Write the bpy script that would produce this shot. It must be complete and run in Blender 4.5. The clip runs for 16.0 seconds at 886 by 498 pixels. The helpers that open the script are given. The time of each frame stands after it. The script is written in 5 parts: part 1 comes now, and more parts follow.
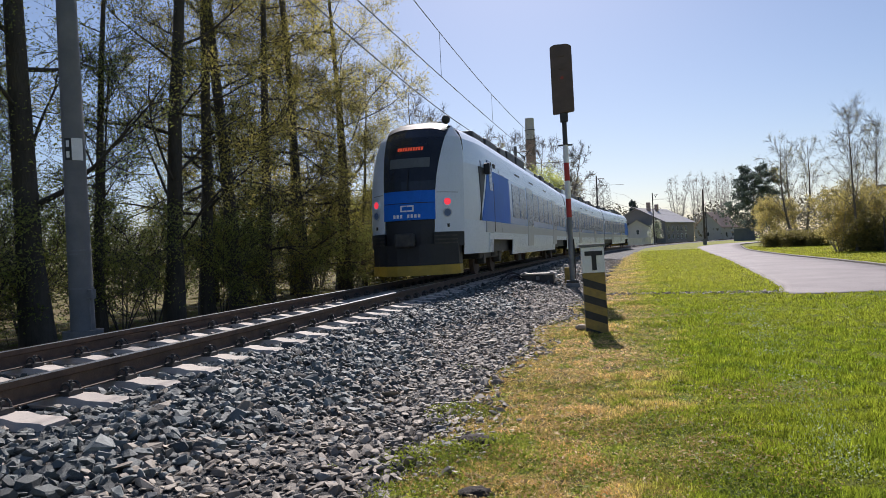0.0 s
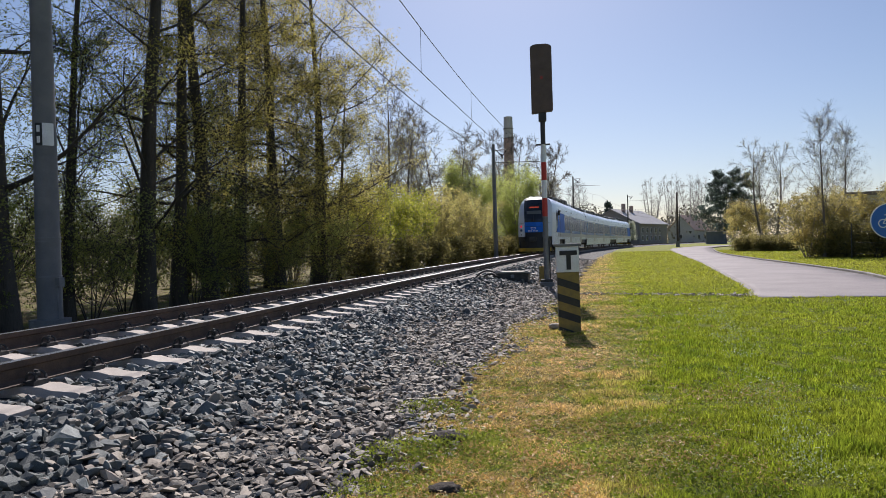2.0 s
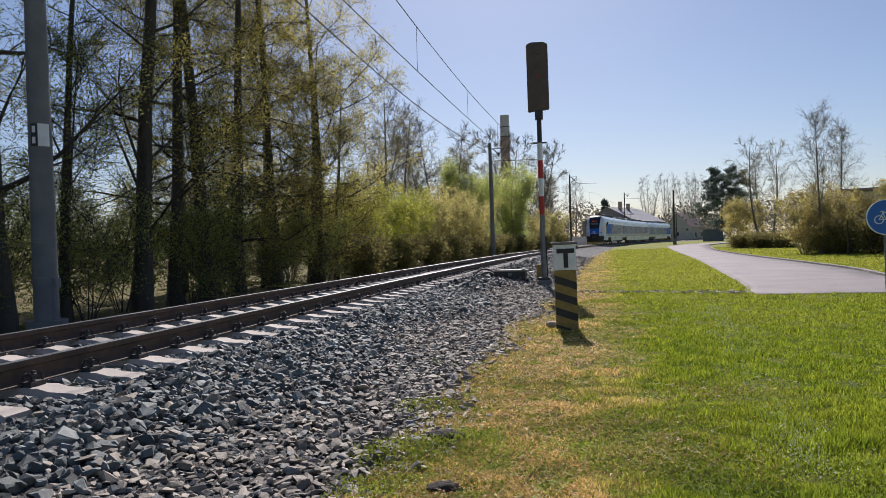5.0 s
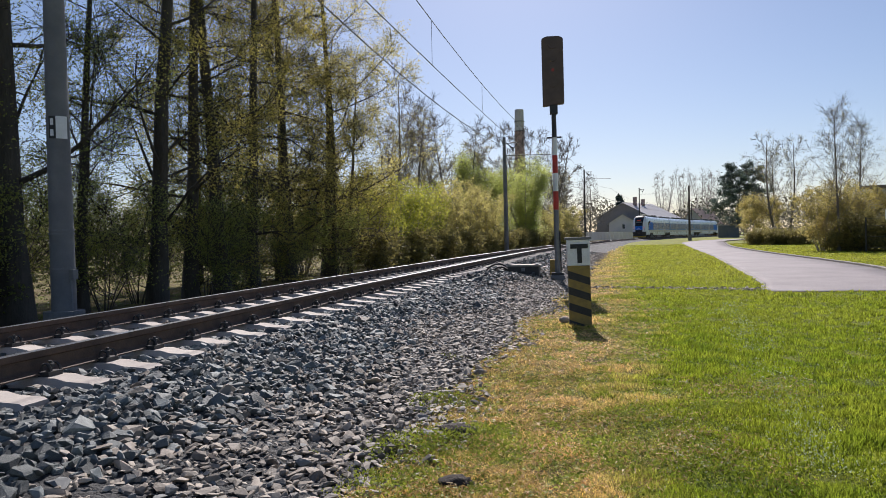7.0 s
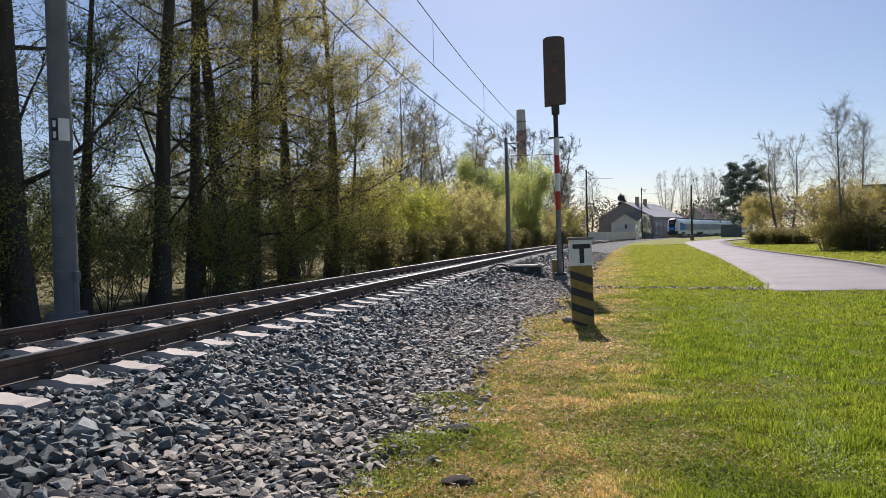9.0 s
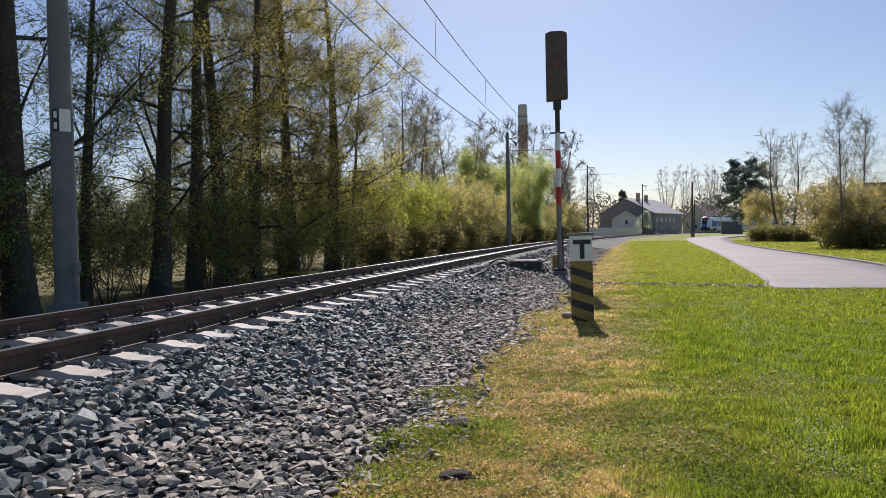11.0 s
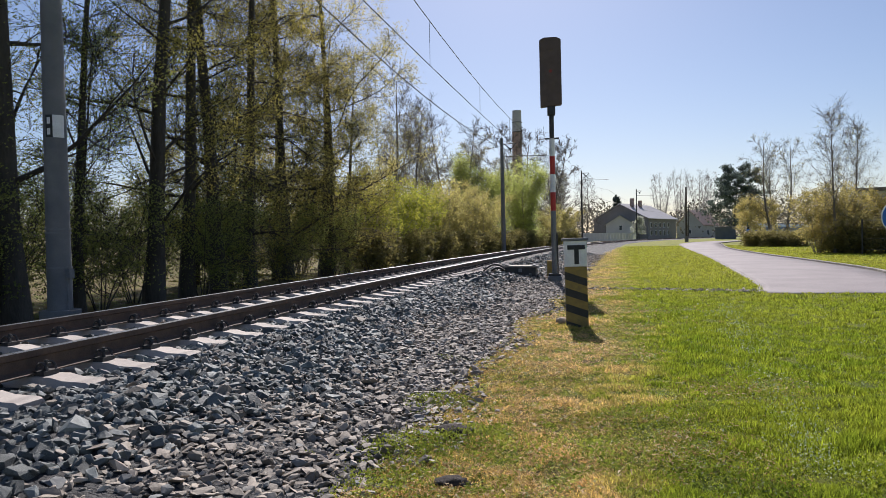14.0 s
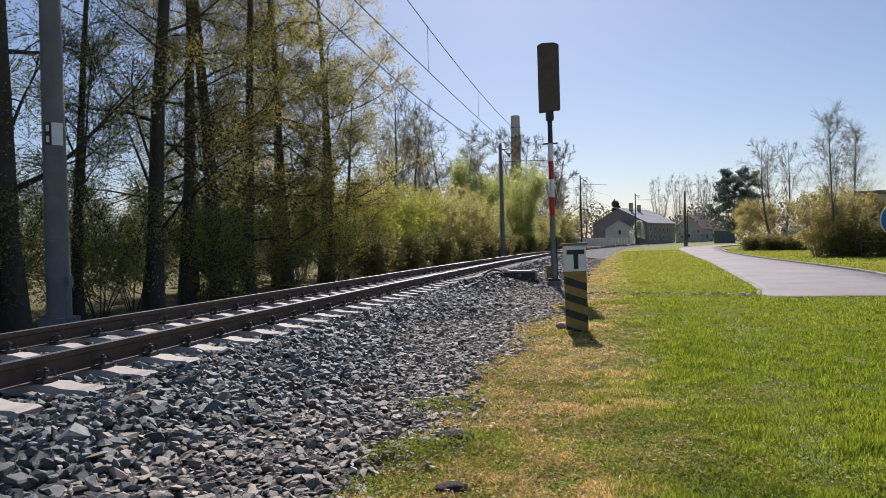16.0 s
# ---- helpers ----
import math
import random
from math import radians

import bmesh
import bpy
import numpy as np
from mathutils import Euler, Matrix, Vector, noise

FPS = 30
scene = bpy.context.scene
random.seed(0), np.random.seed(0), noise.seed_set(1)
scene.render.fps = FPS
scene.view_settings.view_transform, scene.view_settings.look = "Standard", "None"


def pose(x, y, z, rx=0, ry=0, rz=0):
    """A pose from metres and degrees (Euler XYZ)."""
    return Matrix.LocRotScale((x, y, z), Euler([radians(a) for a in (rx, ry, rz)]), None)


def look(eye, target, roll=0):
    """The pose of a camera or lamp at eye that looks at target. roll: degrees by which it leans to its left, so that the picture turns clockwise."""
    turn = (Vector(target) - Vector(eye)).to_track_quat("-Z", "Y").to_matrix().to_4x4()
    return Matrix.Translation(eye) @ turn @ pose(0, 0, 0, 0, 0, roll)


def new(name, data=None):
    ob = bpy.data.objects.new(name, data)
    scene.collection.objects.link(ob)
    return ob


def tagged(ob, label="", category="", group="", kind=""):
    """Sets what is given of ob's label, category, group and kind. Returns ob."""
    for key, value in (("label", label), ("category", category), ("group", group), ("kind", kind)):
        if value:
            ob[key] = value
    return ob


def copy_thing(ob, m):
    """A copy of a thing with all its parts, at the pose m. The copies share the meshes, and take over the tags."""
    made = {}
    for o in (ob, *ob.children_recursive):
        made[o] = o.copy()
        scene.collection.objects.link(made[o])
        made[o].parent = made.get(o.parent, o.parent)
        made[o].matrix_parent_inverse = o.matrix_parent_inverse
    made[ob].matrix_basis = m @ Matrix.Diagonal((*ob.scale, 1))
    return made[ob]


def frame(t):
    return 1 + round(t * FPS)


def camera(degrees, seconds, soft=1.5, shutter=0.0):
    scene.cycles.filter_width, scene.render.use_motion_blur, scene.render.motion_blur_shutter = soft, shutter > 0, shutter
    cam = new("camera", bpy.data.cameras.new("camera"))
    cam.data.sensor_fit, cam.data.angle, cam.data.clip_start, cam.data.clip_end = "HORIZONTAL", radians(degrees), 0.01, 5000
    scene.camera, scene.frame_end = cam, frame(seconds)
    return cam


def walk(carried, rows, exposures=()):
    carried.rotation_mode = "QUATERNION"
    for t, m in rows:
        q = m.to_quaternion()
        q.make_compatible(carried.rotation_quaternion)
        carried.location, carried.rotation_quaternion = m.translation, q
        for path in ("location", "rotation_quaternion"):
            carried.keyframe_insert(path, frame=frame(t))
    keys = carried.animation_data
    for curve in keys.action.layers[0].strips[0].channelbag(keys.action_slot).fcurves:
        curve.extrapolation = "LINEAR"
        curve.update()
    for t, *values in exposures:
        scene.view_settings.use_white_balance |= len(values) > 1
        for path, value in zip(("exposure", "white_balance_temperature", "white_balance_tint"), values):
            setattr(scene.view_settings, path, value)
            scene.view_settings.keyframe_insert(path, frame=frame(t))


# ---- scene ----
cam = camera(65.0, 16.0, soft=0.5)
EYE = (0.0, 0.0, 1.3)
# seconds, turn to the left, tilt up, roll
PATH = [(0.0, 0.42, 0.02, 2.65), (0.5, -0.02, -0.17, 2.15), (1.0, -0.30, -0.55, 1.97), (1.5, -0.94, -0.64, 1.55),
        (2.0, -1.57, -0.35, 1.28), (2.5, -1.93, -0.11, 1.05), (3.0, -2.41, 0.08, 1.40), (3.5, -2.22, -0.36, 1.58),
        (6.0, -1.28, -0.55, 1.26), (6.5, -0.88, -0.92, 1.12), (7.0, -0.70, -0.90, 1.17), (7.5, -0.64, -1.11, 1.15),
        (8.0, -0.52, -1.32, 1.11), (8.5, -0.75, -1.17, 1.47), (9.0, -0.52, -0.85, 1.37), (11.5, -0.62, -1.37, 0.72),
        (12.0, -0.98, -1.14, 0.86), (12.5, -0.78, -1.12, 1.07), (13.0, -0.91, -0.93, 1.09), (13.5, -1.13, -0.93, 0.89),
        (14.0, -0.93, -0.86, 0.95), (14.5, -1.09, -0.54, 0.68), (15.0, -0.93, -0.26, 1.02), (15.5, -1.15, -0.42, 1.36),
        (16.0, -0.99, -0.41, 1.26)]
walk(cam, [(t, pose(*EYE, 90 + p, r, y)) for t, y, p, r in PATH], exposures=[(t, e, 6350, 18) for t, e in ((0.0, 0.43), (1.5, 0.38), (3.0, 0.22), (3.5, 0.20), (6.0, 0.32), (8.0, 0.42), (12.5, 0.42), (15.0, 0.36), (16.0, 0.34))])

# ---- daylight: sun high ahead of the camera ----
SUN_EL, SUN_AZ = radians(39.5), radians(6.0)      # azimuth from +y towards +x
world = bpy.data.worlds.new("world")
scene.world = world
world.use_nodes = True
wn = world.node_tree.nodes
sky = wn.new("ShaderNodeTexSky")
sky.sky_type, sky.sun_disc = "NISHITA", False
sky.sun_elevation, sky.sun_rotation = SUN_EL, SUN_AZ
sky.air_density, sky.dust_density, sky.ozone_density = 1.0, 0.6, 3.4
world.node_tree.links.new(sky.outputs[0], wn["Background"].inputs[0])
wn["Background"].inputs[1].default_value = 0.068
sun = new("sun", bpy.data.lights.new("sun", "SUN"))
sun.data.energy, sun.data.angle, sun.data.color = 5.0, radians(0.6), (1.0, 0.96, 0.88)
sun_dir = Vector((math.sin(SUN_AZ) * math.cos(SUN_EL), math.cos(SUN_AZ) * math.cos(SUN_EL), math.sin(SUN_EL)))
sun.matrix_basis = look(sun_dir * 200, (0, 0, 0))

# ---- materials ----
def nodes_of(name):
    m = bpy.data.materials.new(name)
    m.use_nodes = True
    return m, m.node_tree.nodes, m.node_tree.links, m.node_tree.nodes["Principled BSDF"]


def mixed(nt, factor, a, b):
    n = nt.nodes.new("ShaderNodeMix")
    n.data_type = "RGBA"
    for sock, val in ((n.inputs[0], factor), (n.inputs[6], a), (n.inputs[7], b)):
        if isinstance(val, bpy.types.NodeSocket):
            nt.links.new(val, sock)
        elif isinstance(val, (int, float)):
            sock.default_value = val
        else:
            sock.default_value = (*val, 1)
    return n.outputs[2]


def calc(nt, op, a, b=0.0, clamp=False):
    n = nt.nodes.new("ShaderNodeMath")
    n.operation, n.use_clamp = op, clamp
    for sock, val in zip(n.inputs, (a, b)):
        if isinstance(val, bpy.types.NodeSocket):
            nt.links.new(val, sock)
        else:
            sock.default_value = val
    return n.outputs[0]


def grain(nt, scale, detail=5, rough=0.6, kind="ShaderNodeTexNoise", stretch=None):
    tc = nt.nodes.new("ShaderNodeTexCoord")
    n = nt.nodes.new(kind)
    n.inputs["Scale"].default_value = scale
    if kind == "ShaderNodeTexNoise":
        n.inputs["Detail"].default_value, n.inputs["Roughness"].default_value = detail, rough
    if stretch:
        mp = nt.nodes.new("ShaderNodeMapping")
        mp.inputs["Scale"].default_value = stretch
        nt.links.new(tc.outputs["Object"], mp.inputs[0])
        nt.links.new(mp.outputs[0], n.inputs["Vector"])
    else:
        nt.links.new(tc.outputs["Object"], n.inputs["Vector"])
    return n.outputs[0]


def ramp(nt, value, lo, hi):
    n = nt.nodes.new("ShaderNodeMapRange")
    n.inputs[1].default_value, n.inputs[2].default_value = lo, hi
    nt.links.new(value, n.inputs[0])
    return n.outputs[0]


def surface(name, c1, c2, scale=4.0, fine=60.0, rough=0.7, metal=0.0, bump=0.25, depth=0.01, vary="", amount=0.3, spec=0.5, stretch=None, odd=None):
    """Two colours blended in stains, with a fine grain and relief; vary: island or object, for pieces that differ."""
    m, n, l, p = nodes_of(name)
    nt = m.node_tree
    col = mixed(nt, ramp(nt, grain(nt, scale, stretch=stretch), 0.35, 0.65), c1, c2)
    f = grain(nt, fine, 4, stretch=stretch)
    col = mixed(nt, calc(nt, "MULTIPLY", ramp(nt, f, 0.5, 0.8), 0.45), col, [x * 0.5 for x in c1])
    if vary:
        src = n.new("ShaderNodeNewGeometry").outputs["Random Per Island"] if vary == "island" else n.new("ShaderNodeObjectInfo").outputs["Random"]
        h = n.new("ShaderNodeHueSaturation")
        l.new(calc(nt, "ADD", calc(nt, "MULTIPLY", src, 2 * amount), 1 - amount), h.inputs["Value"])
        l.new(col, h.inputs["Color"])
        col = h.outputs[0]
        if odd:      # a few pieces of another stone
            col = mixed(nt, ramp(nt, calc(nt, "FRACT", calc(nt, "MULTIPLY", src, 37.0)), 0.86, 0.94), col, odd)
    l.new(col, p.inputs["Base Color"])
    l.new(calc(nt, "ADD", calc(nt, "MULTIPLY", f, 0.25), rough - 0.12), p.inputs["Roughness"])
    p.inputs["Metallic"].default_value = metal
    p.inputs["Specular IOR Level"].default_value = spec
    if bump:
        b = n.new("ShaderNodeBump")
        b.inputs["Strength"].default_value, b.inputs["Distance"].default_value = bump, depth
        l.new(f, b.inputs["Height"])
        l.new(b.outputs[0], p.inputs["Normal"])
    return m


def leafy(name, c1, c2, through_light=0.45, rough=0.6):
    """Thin leaves: each one its own shade, and lit through from behind."""
    m, n, l, p = nodes_of(name)
    nt = m.node_tree
    rnd = n.new("ShaderNodeNewGeometry").outputs["Random Per Island"]
    col = mixed(nt, rnd, c1, c2)
    col = mixed(nt, ramp(nt, grain(nt, 0.9, 3), 0.4, 0.65), col, [x * 0.62 for x in c1])
    l.new(col, p.inputs["Base Color"])
    p.inputs["Roughness"].default_value = rough
    p.inputs["Specular IOR Level"].default_value = 0.3
    t = n.new("ShaderNodeBsdfTranslucent")
    l.new(col, t.inputs["Color"])
    mx = n.new("ShaderNodeMixShader")
    mx.inputs[0].default_value = through_light
    l.new(p.outputs[0], mx.inputs[1])
    l.new(t.outputs[0], mx.inputs[2])
    l.new(mx.outputs[0], n["Material Output"].inputs[0])
    return m


def glowing(name, color, strength):
    m, n, l, p = nodes_of(name)
    p.inputs["Base Color"].default_value = (*color, 1)
    p.inputs["Emission Color"].default_value = (*color, 1)
    p.inputs["Emission Strength"].default_value = strength
    return m


def turf(name, blades):
    """Lawn with a strip of dry grass along the railway; the soil sheet has the blades' colours, darkened as shade
    beneath them.
    """
    m, n, l, p = nodes_of(name)
    nt = m.node_tree
    pos = n.new("ShaderNodeTexCoord").outputs["Object"]
    xyz = n.new("ShaderNodeSeparateXYZ")
    l.new(pos, xyz.inputs[0])
    across = calc(nt, "ADD", calc(nt, "SUBTRACT", calc(nt, "MULTIPLY", xyz.outputs[0], 0.97), calc(nt, "MULTIPLY", xyz.outputs[1], 0.262)), 4.85)
    patch = grain(nt, 0.9, 4, 0.6)
    mott = grain(nt, 3.5, 4, 0.65)
    wide = grain(nt, 0.22, 3)
    edge = calc(nt, "ADD", across, calc(nt, "MULTIPLY", calc(nt, "SUBTRACT", patch, 0.5), 3.2))
    dry = calc(nt, "MULTIPLY", ramp(nt, edge, 5.3, 4.3), ramp(nt, mott, 0.38, 0.50))
    # the sheet's green and straw are dimmed to paint shade among the blades
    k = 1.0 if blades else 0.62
    straw_shade = 1.0 if blades else 0.24
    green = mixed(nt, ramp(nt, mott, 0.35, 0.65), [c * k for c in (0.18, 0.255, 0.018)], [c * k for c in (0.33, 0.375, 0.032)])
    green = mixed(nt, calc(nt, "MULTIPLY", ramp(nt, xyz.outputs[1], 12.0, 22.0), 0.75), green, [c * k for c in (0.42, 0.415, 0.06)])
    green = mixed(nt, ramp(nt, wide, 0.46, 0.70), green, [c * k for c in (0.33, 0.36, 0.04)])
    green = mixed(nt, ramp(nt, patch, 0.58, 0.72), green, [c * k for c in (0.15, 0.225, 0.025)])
    straw = mixed(nt, ramp(nt, patch, 0.4, 0.6), [c * straw_shade for c in (0.76, 0.53, 0.23)], [c * straw_shade for c in (0.60, 0.47, 0.14)])
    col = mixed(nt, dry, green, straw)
    if blades:
        h = n.new("ShaderNodeHueSaturation")
        l.new(calc(nt, "ADD", calc(nt, "MULTIPLY", n.new("ShaderNodeNewGeometry").outputs["Random Per Island"], 1.5), 0.35), h.inputs["Value"])
        l.new(col, h.inputs["Color"])
        col = h.outputs[0]
        t = n.new("ShaderNodeBsdfTranslucent")
        l.new(col, t.inputs["Color"])
        mx = n.new("ShaderNodeMixShader")
        mx.inputs[0].default_value = 0.45
        l.new(p.outputs[0], mx.inputs[1])
        l.new(t.outputs[0], mx.inputs[2])
        l.new(mx.outputs[0], n["Material Output"].inputs[0])
    else:
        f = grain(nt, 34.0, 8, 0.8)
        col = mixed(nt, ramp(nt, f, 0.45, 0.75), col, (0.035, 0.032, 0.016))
        b = n.new("ShaderNodeBump")
        b.inputs["Strength"].default_value, b.inputs["Distance"].default_value = 0.9, 0.05
        l.new(f, b.inputs["Height"])
        l.new(b.outputs[0], p.inputs["Normal"])
    l.new(col, p.inputs["Base Color"])
    p.inputs["Roughness"].default_value = 0.75 if blades else 0.95
    p.inputs["Specular IOR Level"].default_value = 0.25
    return m


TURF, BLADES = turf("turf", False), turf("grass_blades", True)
# bed sheet coloured near black: painted shade in the gaps between stones
BALLAST_SHADE = surface("ballast_bed", (0.020, 0.021, 0.022), (0.05, 0.05, 0.05), 14, 24, 0.85, bump=1.0, depth=0.05)
STONE = surface("crushed_stone", (0.076, 0.087, 0.086), (0.155, 0.172, 0.165), 9, 70, 0.68, bump=0.5, vary="island", amount=0.68, spec=0.4, odd=(0.25, 0.21, 0.165))
DIRTY_STONE = surface("dusty_stone", (0.195, 0.162, 0.128), (0.33, 0.285, 0.23), 7, 60, 0.75, bump=0.4, vary="island", amount=0.55, odd=(0.16, 0.165, 0.16))
RUST = surface("rail_rust", (0.075, 0.048, 0.035), (0.12, 0.075, 0.05), 9, 80, 0.75, bump=0.3)
POLISHED = surface("polished_rail", (0.55, 0.55, 0.56), (0.42, 0.42, 0.43), 3, 40, 0.3, metal=1.0, bump=0.05)
CONCRETE = surface("sleeper_concrete", (0.50, 0.44, 0.385), (0.40, 0.36, 0.32), 5, 90, 0.85, bump=0.3, vary="object", amount=0.12)
POLE_GREY = surface("pole_concrete", (0.15, 0.153, 0.157), (0.21, 0.208, 0.203), 2.5, 120, 0.85, bump=0.3)
ASPHALT = surface("asphalt", (0.165, 0.14, 0.143), (0.225, 0.195, 0.195), 0.5, 160, 0.8, bump=0.4)
KERB = surface("kerb_stone", (0.19, 0.175, 0.155), (0.27, 0.25, 0.22), 3, 70, 0.85, vary="object", amount=0.2)
BARK = surface("bark", (0.055, 0.045, 0.034), (0.095, 0.08, 0.06), 5, 30, 0.9, bump=0.9, depth=0.03, stretch=(1, 1, 0.25))
# paler than bark: distance haze is mixed into the far poplars' colour
POPLAR_BARK_HAZED = surface("hazed_poplar_bark", (0.36, 0.33, 0.30), (0.44, 0.40, 0.37), 6, 40, 0.9, bump=0.3)
TWIG_GREY = surface("grey_twig", (0.13, 0.112, 0.095), (0.19, 0.165, 0.14), 6, 40, 0.9, bump=0.5, stretch=(1, 1, 0.3))
PALE_BARK = surface("pale_bark", (0.23, 0.20, 0.175), (0.32, 0.28, 0.245), 6, 40, 0.9, bump=0.5, stretch=(1, 1, 0.3))
LEAF_SPRING = leafy("spring_leaf", (0.36, 0.33, 0.075), (0.64, 0.53, 0.14), 0.66)
LEAF_DARK = leafy("shade_leaf", (0.28, 0.33, 0.085), (0.50, 0.50, 0.14), 0.64)
LEAF_YELLOW = leafy("yellow_green_leaf", (0.36, 0.40, 0.05), (0.62, 0.58, 0.11), 0.66)
LEAF_KHAKI = leafy("khaki_bud", (0.52, 0.47, 0.16), (0.76, 0.66, 0.24), 0.66)
LEAF_WILLOW = leafy("willow_leaf", (0.46, 0.52, 0.14), (0.66, 0.69, 0.24), 0.68)
LEAF_GOLD = leafy("golden_bud", (0.47, 0.41, 0.14), (0.67, 0.55, 0.20), 0.62)
LEAF_HEDGE = leafy("hedge_leaf", (0.22, 0.20, 0.07), (0.36, 0.30, 0.10), 0.5)
# needle green lightened and greyed, haze painted into the far conifers
NEEDLE_HAZED = leafy("hazed_pine_needle", (0.10, 0.135, 0.115), (0.17, 0.215, 0.17), 0.45)
WHITE_PAINT = surface("white_paint", (0.88, 0.88, 0.87), (0.78, 0.77, 0.75), 6, 50, 0.6, bump=0.1)
BLACK_PAINT = surface("black_paint", (0.02, 0.02, 0.022), (0.04, 0.036, 0.033), 8, 60, 0.6, bump=0.15)
YELLOW_PAINT = surface("ochre_paint", (0.34, 0.235, 0.055), (0.23, 0.165, 0.055), 9, 60, 0.7, bump=0.2)
RED_PAINT = surface("red_paint", (0.55, 0.04, 0.03), (0.45, 0.05, 0.035), 5, 60, 0.55, bump=0.1)
STEEL_GREY = surface("grey_steel", (0.17, 0.175, 0.18), (0.24, 0.24, 0.245), 6, 90, 0.55, metal=0.3, bump=0.1)
WIRE_GREY = surface("wire_grey", (0.20, 0.20, 0.205), (0.27, 0.27, 0.27), 6, 90, 0.5, metal=0.5, bump=0)
DARK_STEEL = surface("dark_steel", (0.04, 0.04, 0.042), (0.075, 0.07, 0.065), 6, 70, 0.6, metal=0.3, bump=0.2)
SIGNAL_BROWN = surface("signal_back", (0.105, 0.072, 0.058), (0.14, 0.095, 0.075), 5, 60, 0.65, bump=0.15)
BLUE_SIGN = surface("blue_sign", (0.02, 0.13, 0.50), (0.025, 0.15, 0.55), 3, 50, 0.4, bump=0)
# brick red raised in tone to paint in the haze of distance
BRICK_HAZED = surface("hazed_chimney_brick", (0.36, 0.25, 0.21), (0.44, 0.32, 0.275), 1.5, 9, 0.9, bump=0.3)


# ---- helpers for building ----
def raw(name, verts, faces, materials, slots=None, smooth=False):
    me = bpy.data.meshes.new(name)
    me.from_pydata([tuple(map(float, v)) for v in verts] if not isinstance(verts, np.ndarray) else verts.tolist(), [], faces if not isinstance(faces, np.ndarray) else faces.tolist())
    for m in (materials if isinstance(materials, (list, tuple)) else [materials]):
        me.materials.append(m)
    if slots is not None:
        me.polygons.foreach_set("material_index", slots)
    me.polygons.foreach_set("use_smooth", [smooth] * len(me.polygons))
    me.update()
    return me


def part(name, bm, material, parent=None, label="", smooth=False):
    if isinstance(bm, bmesh.types.BMesh):
        me = bpy.data.meshes.new(name)
        bmesh.ops.recalc_face_normals(bm, faces=bm.faces)
        bm.to_mesh(me)
        bm.free()
        me.materials.append(material)
        if smooth:
            me.polygons.foreach_set("use_smooth", [True] * len(me.polygons))
    else:
        me = bm
    ob = new(name, me)
    ob.parent = parent
    if label:
        tagged(ob, label)
    return ob


def empty(name, m, label, category, group=""):
    ob = new(name)
    ob.empty_display_size = 0.2
    ob.matrix_basis = m
    return tagged(ob, label, category, group)


def box(bm, x0, x1, y0, y1, z0, z1, bevel=0.0, turn=None):
    r = bmesh.ops.create_cube(bm, size=1.0)
    vs = r["verts"]
    bmesh.ops.scale(bm, vec=(x1 - x0, y1 - y0, z1 - z0), verts=vs)
    bmesh.ops.translate(bm, vec=((x0 + x1) / 2, (y0 + y1) / 2, (z0 + z1) / 2), verts=vs)
    if turn is not None:
        bmesh.ops.transform(bm, matrix=turn, verts=vs)
    if bevel:
        es = list({e for v in vs for e in v.link_edges})
        bmesh.ops.bevel(bm, geom=es, offset=bevel, segments=2, affect="EDGES", profile=0.6)
    return bm


def boxed(*a, **k):
    return box(bmesh.new(), *a, **k)


def rod(bm, p, q, r0, r1=None, n=10):
    """A round bar from p to q."""
    p, q = Vector(p), Vector(q)
    m = Matrix.Translation((p + q) / 2) @ (q - p).to_track_quat("Z", "Y").to_matrix().to_4x4()
    bmesh.ops.create_cone(bm, cap_ends=True, segments=n, radius1=r0, radius2=r0 if r1 is None else r1, depth=(q - p).length, matrix=m)
    return bm


def disc(bm, c, axis, r, thick, n=28, inner=0.0):
    """A round plate, or a ring where inner is given."""
    m = Matrix.Translation(c) @ Vector(axis).to_track_quat("Z", "Y").to_matrix().to_4x4()
    if not inner:
        bmesh.ops.create_cone(bm, cap_ends=True, segments=n, radius1=r, radius2=r, depth=thick, matrix=m)
        return bm
    rings = [[bm.verts.new(m @ Vector((rr * math.cos(6.28318 * i / n), rr * math.sin(6.28318 * i / n), z))) for i in range(n)] for rr, z in ((inner, -thick / 2), (r, -thick / 2), (r, thick / 2), (inner, thick / 2))]
    for k in range(4):
        for i in range(n):
            bm.faces.new((rings[k][i], rings[k][(i + 1) % n], rings[(k + 1) % 4][(i + 1) % n], rings[(k + 1) % 4][i]))
    return bm


def sweep(rows, closed=False):
    """Verts and quads of a strip through rows of equally many points."""
    n = len(rows[0])
    verts = [p for r in rows for p in r]
    faces = []
    for i in range(len(rows) - 1):
        for j in range(n if closed else n - 1):
            k = (j + 1) % n
            faces.append((i * n + j, i * n + k, (i + 1) * n + k, (i + 1) * n + j))
    return verts, faces


# ---- the line of the railway: a right-hand curve that tightens ----
RAIL = EYE[2] - 0.763
BEND = ((0, 0.00034), (40, 0.00205), (70, 0.00134), (100, 0.0020), (130, 0.00253), (170, 0.00258), (210, 0.00258))
STEP = 0.5
_line = []
_x, _y, _h = -3.7436, 5.0, 0.2375
for _i in range(int(420 / STEP)):
    _line.append((_x, _y, _h))
    _x, _y, _h = _x + STEP * math.sin(_h), _y + STEP * math.cos(_h), _h + STEP * float(np.interp(_i * STEP, [b[0] for b in BEND], [b[1] for b in BEND]))
LINE = np.array(_line)


